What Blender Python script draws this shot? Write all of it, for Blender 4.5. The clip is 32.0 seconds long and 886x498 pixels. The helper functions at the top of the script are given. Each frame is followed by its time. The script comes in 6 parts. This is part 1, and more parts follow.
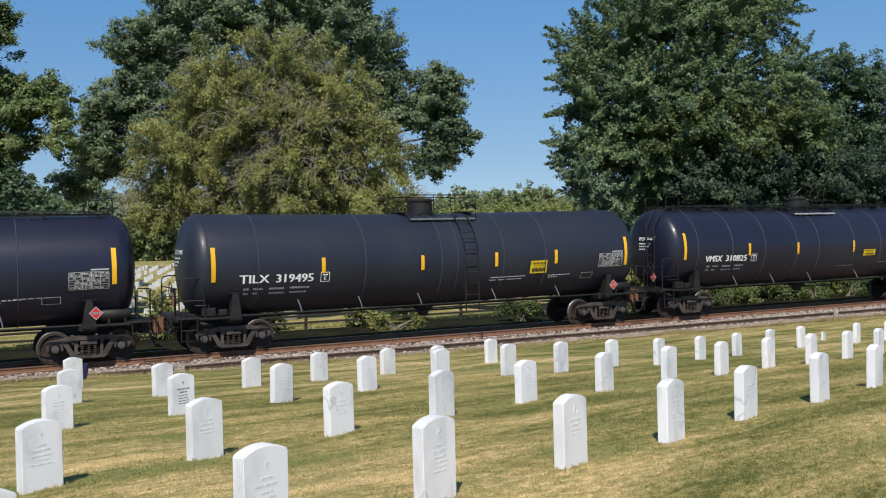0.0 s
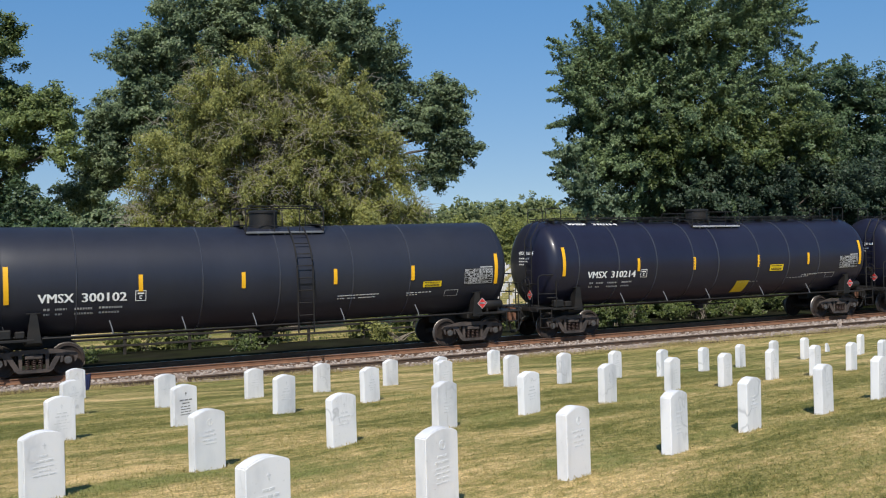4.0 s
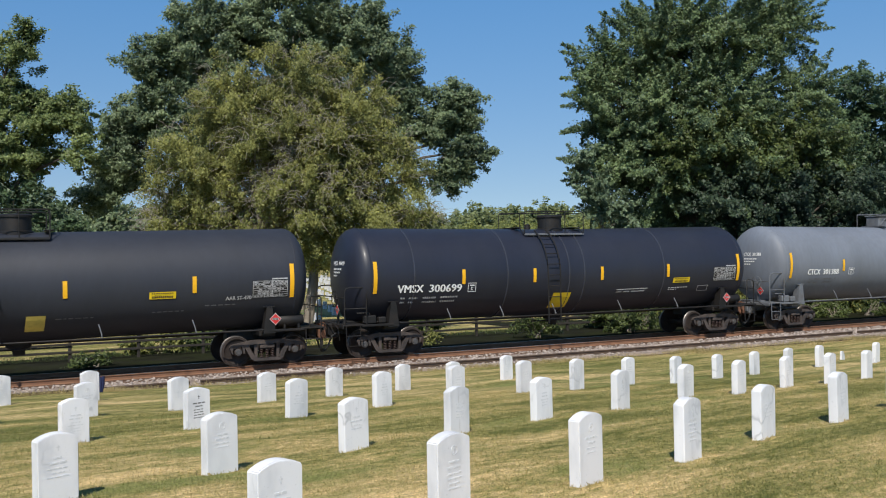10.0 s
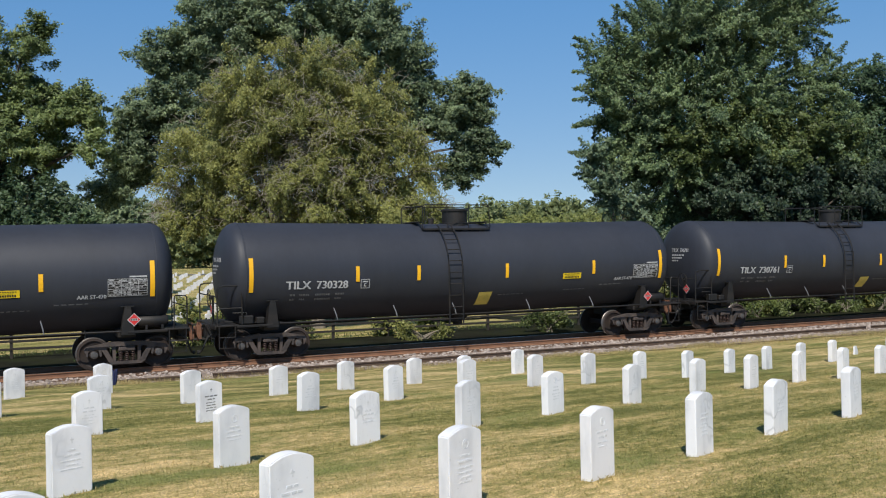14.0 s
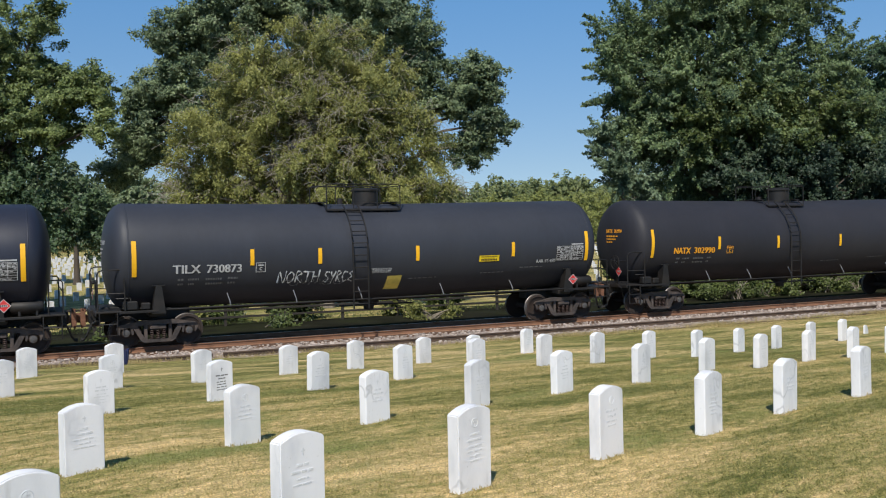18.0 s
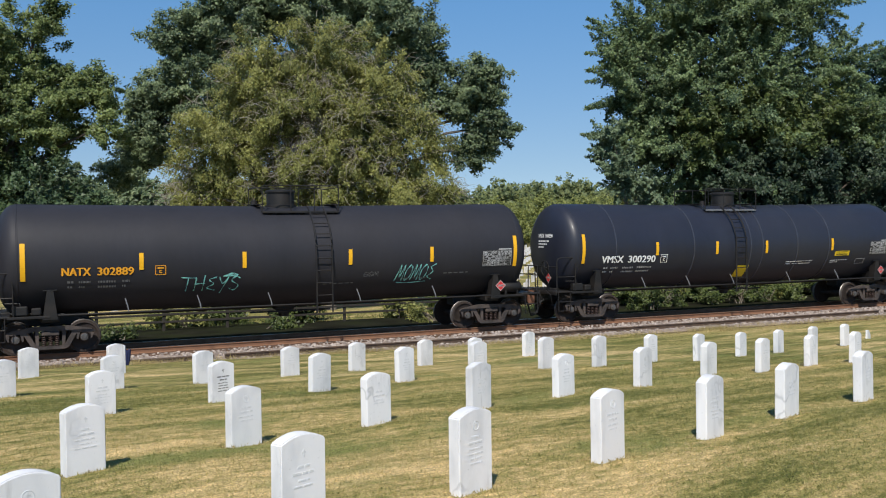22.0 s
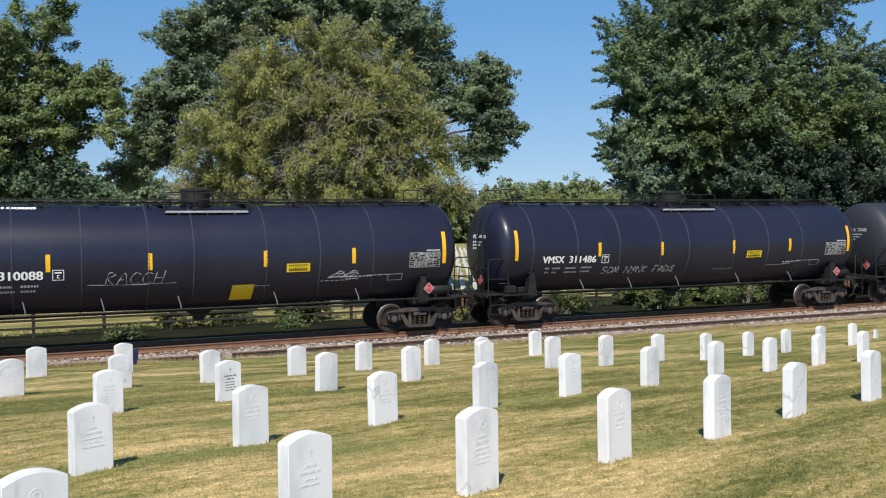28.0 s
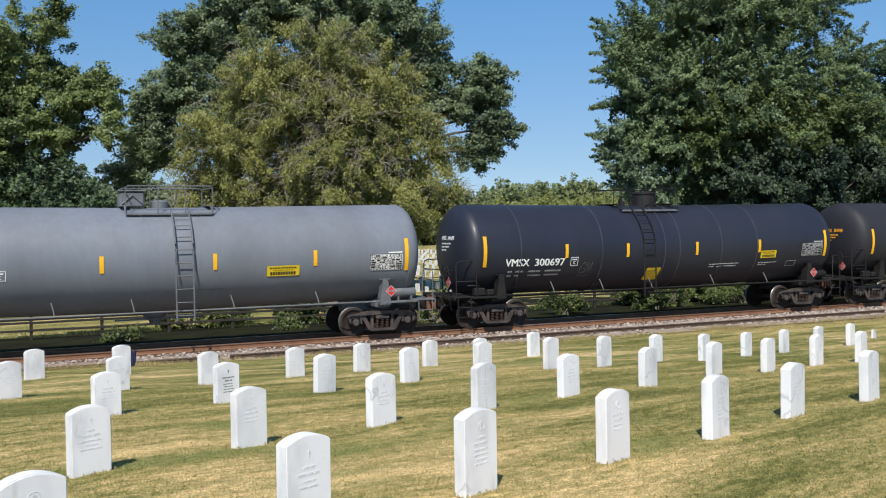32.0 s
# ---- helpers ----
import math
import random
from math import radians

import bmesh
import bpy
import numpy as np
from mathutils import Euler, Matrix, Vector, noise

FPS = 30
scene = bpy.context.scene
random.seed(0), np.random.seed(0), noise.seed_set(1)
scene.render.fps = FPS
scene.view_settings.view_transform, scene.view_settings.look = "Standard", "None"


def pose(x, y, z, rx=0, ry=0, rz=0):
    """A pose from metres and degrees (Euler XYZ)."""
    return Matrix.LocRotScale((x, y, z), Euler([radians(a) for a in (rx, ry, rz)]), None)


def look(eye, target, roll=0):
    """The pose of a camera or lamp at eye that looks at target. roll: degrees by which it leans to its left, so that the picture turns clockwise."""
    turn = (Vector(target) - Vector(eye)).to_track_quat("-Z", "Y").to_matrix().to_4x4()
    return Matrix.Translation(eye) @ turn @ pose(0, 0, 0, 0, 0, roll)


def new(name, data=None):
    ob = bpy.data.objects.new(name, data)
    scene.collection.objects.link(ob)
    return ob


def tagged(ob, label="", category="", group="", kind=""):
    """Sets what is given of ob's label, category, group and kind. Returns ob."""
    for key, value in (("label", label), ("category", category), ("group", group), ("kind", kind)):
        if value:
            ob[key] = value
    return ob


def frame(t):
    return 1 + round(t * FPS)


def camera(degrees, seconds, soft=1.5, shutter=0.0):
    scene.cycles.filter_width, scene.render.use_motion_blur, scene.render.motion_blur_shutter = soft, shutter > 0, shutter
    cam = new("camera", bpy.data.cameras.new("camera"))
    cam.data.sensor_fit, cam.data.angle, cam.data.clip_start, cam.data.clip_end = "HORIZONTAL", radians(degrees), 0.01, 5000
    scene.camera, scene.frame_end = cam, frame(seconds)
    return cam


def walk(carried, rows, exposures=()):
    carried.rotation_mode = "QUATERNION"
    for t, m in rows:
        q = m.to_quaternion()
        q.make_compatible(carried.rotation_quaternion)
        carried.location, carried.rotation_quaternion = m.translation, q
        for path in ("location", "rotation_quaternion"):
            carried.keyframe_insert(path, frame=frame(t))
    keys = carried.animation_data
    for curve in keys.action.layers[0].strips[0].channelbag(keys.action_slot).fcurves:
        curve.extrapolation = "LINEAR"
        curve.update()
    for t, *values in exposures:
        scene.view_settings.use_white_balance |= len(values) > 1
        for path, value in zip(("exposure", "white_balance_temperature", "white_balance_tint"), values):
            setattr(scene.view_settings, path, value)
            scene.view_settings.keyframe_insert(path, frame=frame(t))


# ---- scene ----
cam = camera(50.83, 32.0, soft=1.1)
walk(cam, [(t, pose(0, 0, 3.486, rx, ry, rz)) for t, rx, ry, rz in (
    (0, 89.040, 1.277, -26.933), (0.5, 89.102, 1.316, -26.905), (1, 89.174, 1.390, -27.012), (1.5, 89.293, 1.434, -26.866), (2, 89.408, 1.384, -26.742),
    (2.5, 89.407, 1.348, -26.716), (3, 89.534, 1.374, -26.731), (3.5, 89.683, 1.385, -26.784), (5.5, 89.871, 0.533, -26.573), (6, 89.965, 0.499, -26.702),
    (6.5, 90.000, 0.554, -26.771), (7, 89.972, 0.593, -26.834), (7.5, 89.955, 0.693, -26.748), (8, 90.040, 0.719, -26.563), (8.5, 89.969, 0.741, -26.430),
    (9, 90.045, 0.809, -26.289), (9.5, 90.123, 0.884, -26.208), (10, 90.042, 0.920, -25.950), (10.5, 90.040, 0.953, -25.746), (11, 90.036, 0.983, -25.741),
    (11.5, 89.986, 0.932, -25.766), (12, 90.044, 0.907, -25.839), (12.5, 89.927, 0.898, -25.618), (13, 89.884, 0.859, -25.393), (13.5, 89.797, 0.813, -25.190),
    (14, 89.678, 0.866, -25.246), (14.5, 89.375, 0.885, -25.068), (16.5, 88.583, 0.844, -24.775), (17, 88.495, 0.874, -24.776), (17.5, 88.446, 0.966, -24.793),
    (18, 88.435, 0.968, -24.687), (18.5, 88.538, 0.972, -24.588), (19, 88.626, 0.997, -24.574), (19.5, 88.640, 0.970, -24.595), (20, 88.567, 0.881, -24.649),
    (20.5, 88.607, 0.797, -24.661), (21, 88.624, 0.771, -24.690), (21.5, 88.610, 0.736, -24.639), (22, 88.590, 0.648, -24.548), (22.5, 88.638, 0.515, -24.352),
    (23, 88.612, 0.505, -24.344), (23.5, 88.585, 0.461, -24.330), (24, 88.652, 0.496, -24.254), (24.5, 88.702, 0.516, -24.149), (25, 88.671, 0.443, -24.085),
    (25.5, 88.685, 0.506, -24.130), (27.5, 88.608, 0.608, -24.093), (28, 88.555, 0.679, -24.140), (28.5, 88.520, 0.669, -24.231), (29, 88.401, 0.673, -24.284),
    (29.5, 88.340, 0.657, -24.351), (30, 88.373, 0.647, -24.371), (30.5, 88.450, 0.692, -24.343), (31, 88.484, 0.693, -24.292), (31.5, 88.533, 0.742, -24.269),
    (32, 88.625, 0.814, -24.268),)], [(0, 0.0), (14, 0.0), (22.5, 0.02), (24.5, 0.14), (32, 0.16)])

# ---- light: clear autumn noon, sun high behind the camera ----
SUN_EL, SUN_AZ = 49.5, 237.0        # elevation; compass angle of the sun from +x
world = bpy.data.worlds.new("sky")
scene.world = world
world.use_nodes = True
wn = world.node_tree
sky = wn.nodes.new("ShaderNodeTexSky")
sky.sky_type, sky.sun_disc = "NISHITA", False
sky.sun_elevation, sky.sun_rotation = radians(SUN_EL), radians(90 - SUN_AZ)
sky.altitude, sky.air_density, sky.dust_density, sky.ozone_density = 2600, 1.0, 0.0, 1.0
wn.nodes["Background"].inputs["Strength"].default_value = 0.132
way = wn.nodes.new("ShaderNodeTexCoord")
lift = wn.nodes.new("ShaderNodeMapping"); lift.inputs["Location"].default_value = (0, 0, 0.10)
wn.links.new(way.outputs["Generated"], lift.inputs["Vector"])
wn.links.new(lift.outputs[0], sky.inputs[0])
# pale dry haze towards the horizon, cleaner blue above
split = wn.nodes.new("ShaderNodeSeparateXYZ")
wn.links.new(way.outputs["Generated"], split.inputs[0])
haze = wn.nodes.new("ShaderNodeValToRGB")
he = haze.color_ramp.elements
he[0].position, he[0].color = 0.0, (1.00, 0.90, 0.74, 1)
he[1].position, he[1].color = 1.0, (0.76, 1.02, 1.10, 1)
for at_z, tone in ((0.06, (0.94, 0.94, 0.84)), (0.26, (0.78, 1.19, 1.32))):
    he.new(at_z).color = (*tone, 1)
wn.links.new(split.outputs["Z"], haze.inputs[0])
tint = wn.nodes.new("ShaderNodeMix"); tint.data_type, tint.blend_type = "RGBA", "MULTIPLY"
tint.inputs[0].default_value = 1.0
wn.links.new(sky.outputs[0], tint.inputs[6]); wn.links.new(haze.outputs[0], tint.inputs[7])
wn.links.new(tint.outputs[2], wn.nodes["Background"].inputs["Color"])
sun = new("sun", bpy.data.lights.new("sun", "SUN"))
sun.data.energy, sun.data.angle, sun.data.color = 5.0, radians(0.53), (1.0, 0.945, 0.85)
_d = Vector((math.cos(radians(SUN_AZ)) * math.cos(radians(SUN_EL)), math.sin(radians(SUN_AZ)) * math.cos(radians(SUN_EL)), math.sin(radians(SUN_EL))))
sun.matrix_world = look(_d * 60, (0, 0, 0))
scene.view_settings.exposure = 0.0

# ---- materials ----
def mat(name, base, rough=0.6, metal=0.0, var=0.2, scale=2.0, fine=30.0, bump=0.15, dist=0.01, stretch=(1, 1, 1),
        dust=None, dust_amt=0.0, island=0.0, rand=0.0, spec=0.5, translucent=0.0, coat=0.0, coat_rough=0.1):
    """A surface with grain at two scales; dust: a second colour that lies in patches."""
    m = bpy.data.materials.new(name)
    m.use_nodes = True
    nt = m.node_tree
    N, Lk = nt.nodes, nt.links
    bsdf = N["Principled BSDF"]
    co = N.new("ShaderNodeTexCoord")
    mp = N.new("ShaderNodeMapping")
    mp.inputs["Scale"].default_value = stretch
    Lk.new(co.outputs["Object"], mp.inputs["Vector"])
    n1, n2 = N.new("ShaderNodeTexNoise"), N.new("ShaderNodeTexNoise")
    n1.inputs["Scale"].default_value, n1.inputs["Detail"].default_value = scale, 4
    n2.inputs["Scale"].default_value, n2.inputs["Detail"].default_value = fine, 3
    Lk.new(mp.outputs[0], n1.inputs["Vector"])
    Lk.new(mp.outputs[0], n2.inputs["Vector"])
    add = N.new("ShaderNodeMath"); add.operation = "MULTIPLY_ADD"
    Lk.new(n1.outputs["Fac"], add.inputs[0]); add.inputs[1].default_value = 0.65
    half = N.new("ShaderNodeMath"); half.operation = "MULTIPLY"; half.inputs[1].default_value = 0.35
    Lk.new(n2.outputs["Fac"], half.inputs[0]); Lk.new(half.outputs[0], add.inputs[2])
    rng = N.new("ShaderNodeMapRange")
    rng.inputs["From Min"].default_value, rng.inputs["From Max"].default_value = 0.3, 0.7
    Lk.new(add.outputs[0], rng.inputs["Value"])
    mix = N.new("ShaderNodeMix"); mix.data_type = "RGBA"
    mix.inputs[6].default_value = (*[v * (1 - var) for v in base], 1)
    mix.inputs[7].default_value = (*[min(1, v * (1 + var)) for v in base], 1)
    Lk.new(rng.outputs[0], mix.inputs[0])
    col = mix.outputs[2]
    if dust:
        n3 = N.new("ShaderNodeTexNoise"); n3.inputs["Scale"].default_value = scale * 0.6; n3.inputs["Detail"].default_value = 6
        Lk.new(mp.outputs[0], n3.inputs["Vector"])
        r3 = N.new("ShaderNodeMapRange"); r3.inputs["From Min"].default_value, r3.inputs["From Max"].default_value = 0.42, 0.75
        r3.inputs["To Max"].default_value = dust_amt
        Lk.new(n3.outputs["Fac"], r3.inputs["Value"])
        m3 = N.new("ShaderNodeMix"); m3.data_type = "RGBA"; m3.inputs[7].default_value = (*dust, 1)
        Lk.new(r3.outputs[0], m3.inputs[0]); Lk.new(col, m3.inputs[6]); col = m3.outputs[2]
    if island or rand:
        src = N.new("ShaderNodeNewGeometry").outputs["Random Per Island"] if island else N.new("ShaderNodeObjectInfo").outputs["Random"]
        amt = island or rand
        rr = N.new("ShaderNodeMapRange"); rr.inputs["To Min"].default_value, rr.inputs["To Max"].default_value = 1 - amt, 1 + amt
        Lk.new(src, rr.inputs["Value"])
        hsv = N.new("ShaderNodeHueSaturation")
        Lk.new(rr.outputs[0], hsv.inputs["Value"]); Lk.new(col, hsv.inputs["Color"]); col = hsv.outputs[0]
    Lk.new(col, bsdf.inputs["Base Color"])
    bsdf.inputs["Roughness"].default_value, bsdf.inputs["Metallic"].default_value = rough, metal
    bsdf.inputs["Specular IOR Level"].default_value = spec
    bsdf.inputs["Coat Weight"].default_value = coat
    bsdf.inputs["Coat Roughness"].default_value = coat_rough
    if bump:
        bp = N.new("ShaderNodeBump"); bp.inputs["Strength"].default_value, bp.inputs["Distance"].default_value = bump, dist
        Lk.new(n2.outputs["Fac"], bp.inputs["Height"]); Lk.new(bp.outputs[0], bsdf.inputs["Normal"])
    if translucent:
        tr = N.new("ShaderNodeBsdfTranslucent"); ms = N.new("ShaderNodeMixShader"); ms.inputs[0].default_value = translucent
        Lk.new(col, tr.inputs["Color"]); Lk.new(bsdf.outputs[0], ms.inputs[1]); Lk.new(tr.outputs[0], ms.inputs[2])
        Lk.new(ms.outputs[0], N["Material Output"].inputs["Surface"])
    return m


def leaf_mat(name, a, b, trans=0.25):
    """Foliage: each leaf takes its own tone between two colours."""
    m = bpy.data.materials.new(name)
    m.use_nodes = True
    N, Lk = m.node_tree.nodes, m.node_tree.links
    bsdf = N["Principled BSDF"]
    geo = N.new("ShaderNodeNewGeometry")
    co = N.new("ShaderNodeTexCoord")
    n1 = N.new("ShaderNodeTexNoise"); n1.inputs["Scale"].default_value = 0.45; n1.inputs["Detail"].default_value = 3
    Lk.new(co.outputs["Object"], n1.inputs["Vector"])
    mx = N.new("ShaderNodeMath"); mx.operation = "MULTIPLY_ADD"; mx.inputs[1].default_value = 0.72
    Lk.new(geo.outputs["Random Per Island"], mx.inputs[0])
    sub = N.new("ShaderNodeMapRange"); sub.inputs["From Min"].default_value, sub.inputs["From Max"].default_value = 0.35, 0.65
    sub.inputs["To Min"].default_value, sub.inputs["To Max"].default_value = -0.10, 0.38
    Lk.new(n1.outputs["Fac"], sub.inputs["Value"]); Lk.new(sub.outputs[0], mx.inputs[2])
    mix = N.new("ShaderNodeMix"); mix.data_type = "RGBA"
    mix.inputs[6].default_value, mix.inputs[7].default_value = (*a, 1), (*b, 1)
    Lk.new(mx.outputs[0], mix.inputs[0])
    Lk.new(mix.outputs[2], bsdf.inputs["Base Color"])
    bsdf.inputs["Roughness"].default_value = 0.5
    bsdf.inputs["Specular IOR Level"].default_value = 0.35
    tr = N.new("ShaderNodeBsdfTranslucent"); ms = N.new("ShaderNodeMixShader"); ms.inputs[0].default_value = trans
    Lk.new(mix.outputs[2], tr.inputs["Color"]); Lk.new(bsdf.outputs[0], ms.inputs[1]); Lk.new(tr.outputs[0], ms.inputs[2])
    Lk.new(ms.outputs[0], N["Material Output"].inputs["Surface"])
    return m


def lawn_pattern(N, Lk, co):
    """Strips along the mowing direction, from green (0) to straw (1), and a mask of lush clover-green spots."""
    def noise(src, scale, detail, rough=0.5):
        n = N.new("ShaderNodeTexNoise"); n.inputs["Scale"].default_value, n.inputs["Detail"].default_value, n.inputs["Roughness"].default_value = scale, detail, rough
        Lk.new(src, n.inputs["Vector"])
        return n.outputs["Fac"]

    def mapped(src, size=(1, 1, 1), turn=0.0):
        mp = N.new("ShaderNodeMapping"); mp.inputs["Scale"].default_value, mp.inputs["Rotation"].default_value = size, (0, 0, radians(turn))
        Lk.new(src, mp.inputs["Vector"])
        return mp.outputs[0]

    def muladd(a, k, b):
        n = N.new("ShaderNodeMath"); n.operation = "MULTIPLY_ADD"; n.inputs[1].default_value = k
        Lk.new(a, n.inputs[0])
        if b is None:
            n.inputs[2].default_value = 0.0
        else:
            Lk.new(b, n.inputs[2])
        return n.outputs[0]

    def span(src, lo, hi, to=1.0):
        r = N.new("ShaderNodeMapRange")
        for key, val in (("From Min", lo), ("From Max", hi), ("To Max", to)):
            r.inputs[key].default_value = val
        Lk.new(src, r.inputs["Value"])
        return r.outputs[0]

    mow = mapped(co, turn=-13)
    big = noise(mapped(mow, (0.24, 1.5, 1)), 1.0, 5, 0.62)
    fine = noise(mapped(mow, (0.7, 1.3, 1)), 9.0, 6, 0.7)
    area = noise(co, 0.16, 2)
    total = muladd(area, 0.24, muladd(big, 0.54, muladd(fine, 0.46, None)))
    lush = span(noise(mapped(mow, (0.42, 1.25, 1)), 0.9, 4, 0.6), 0.54, 0.68, 0.75)
    return span(total, 0.535, 0.755), lush


def lawn_ramp(N, Lk, fac, lush, stops, green):
    ramp = N.new("ShaderNodeValToRGB")
    e = ramp.color_ramp.elements
    e[0].position, e[0].color = 0.0, (*stops[0][1], 1)
    e[1].position, e[1].color = 1.0, (*stops[-1][1], 1)
    for p, cc in stops[1:-1]:
        e.new(p).color = (*cc, 1)
    Lk.new(fac, ramp.inputs[0])
    mix = N.new("ShaderNodeMix"); mix.data_type = "RGBA"; mix.inputs[7].default_value = (*green, 1)
    Lk.new(lush, mix.inputs[0]); Lk.new(ramp.outputs[0], mix.inputs[6])
    return mix.outputs[2]


def lawn_mat():
    """Mown autumn lawn: green with straw-coloured strips and worn spots."""
    m = bpy.data.materials.new("lawn_grass")
    m.use_nodes = True
    N, Lk = m.node_tree.nodes, m.node_tree.links
    bsdf = N["Principled BSDF"]
    co = N.new("ShaderNodeTexCoord").outputs["Object"]
    wide, lush = lawn_pattern(N, Lk, co)
    blade = N.new("ShaderNodeTexNoise"); blade.inputs["Scale"].default_value = 75.0; blade.inputs["Detail"].default_value = 3
    Lk.new(co, blade.inputs["Vector"])
    col = lawn_ramp(N, Lk, wide, lush, ((0, (0.118, 0.124, 0.029)), (0.36, (0.290, 0.254, 0.083)), (0.66, (0.475, 0.358, 0.156)), (1, (0.74, 0.54, 0.265))), (0.178, 0.205, 0.056))
    mul = N.new("ShaderNodeMix"); mul.data_type = "RGBA"; mul.blend_type = "MULTIPLY"; mul.inputs[0].default_value = 1.0
    mr = N.new("ShaderNodeMapRange"); mr.inputs["From Min"].default_value, mr.inputs["From Max"].default_value = 0.3, 0.7
    mr.inputs["To Min"].default_value, mr.inputs["To Max"].default_value = 0.30, 1.62
    Lk.new(blade.outputs["Fac"], mr.inputs["Value"])
    Lk.new(col, mul.inputs[6]); Lk.new(mr.outputs[0], mul.inputs[7])
    Lk.new(mul.outputs[2], bsdf.inputs["Base Color"])
    bsdf.inputs["Roughness"].default_value, bsdf.inputs["Specular IOR Level"].default_value = 0.85, 0.2
    bp = N.new("ShaderNodeBump"); bp.inputs["Strength"].default_value, bp.inputs["Distance"].default_value = 0.7, 0.03
    Lk.new(blade.outputs["Fac"], bp.inputs["Height"]); Lk.new(bp.outputs[0], bsdf.inputs["Normal"])
    return m


def turf_mat():
    """Short blades of the lawn: they share its green and straw strips, each blade a little off."""
    m = bpy.data.materials.new("mown_grass_blades")
    m.use_nodes = True
    N, Lk = m.node_tree.nodes, m.node_tree.links
    bsdf = N["Principled BSDF"]
    wide, lush = lawn_pattern(N, Lk, N.new("ShaderNodeTexCoord").outputs["Object"])
    geo = N.new("ShaderNodeNewGeometry")
    off = N.new("ShaderNodeMapRange"); off.inputs["To Min"].default_value, off.inputs["To Max"].default_value = -0.30, 0.36
    Lk.new(geo.outputs["Random Per Island"], off.inputs["Value"])
    own = N.new("ShaderNodeMath"); own.operation = "ADD"; own.use_clamp = True
    Lk.new(wide, own.inputs[0]); Lk.new(off.outputs[0], own.inputs[1])
    col = lawn_ramp(N, Lk, own.outputs[0], lush, ((0, (0.150, 0.158, 0.042)), (0.36, (0.285, 0.262, 0.086)), (0.66, (0.445, 0.365, 0.148)), (1, (0.60, 0.47, 0.215))), (0.190, 0.225, 0.062))
    Lk.new(col, bsdf.inputs["Base Color"])
    bsdf.inputs["Roughness"].default_value, bsdf.inputs["Specular IOR Level"].default_value = 0.5, 0.35
    tr = N.new("ShaderNodeBsdfTranslucent"); ms = N.new("ShaderNodeMixShader"); ms.inputs[0].default_value = 0.3
    Lk.new(col, tr.inputs["Color"]); Lk.new(bsdf.outputs[0], ms.inputs[1]); Lk.new(tr.outputs[0], ms.inputs[2])
    Lk.new(ms.outputs[0], N["Material Output"].inputs["Surface"])
    return m


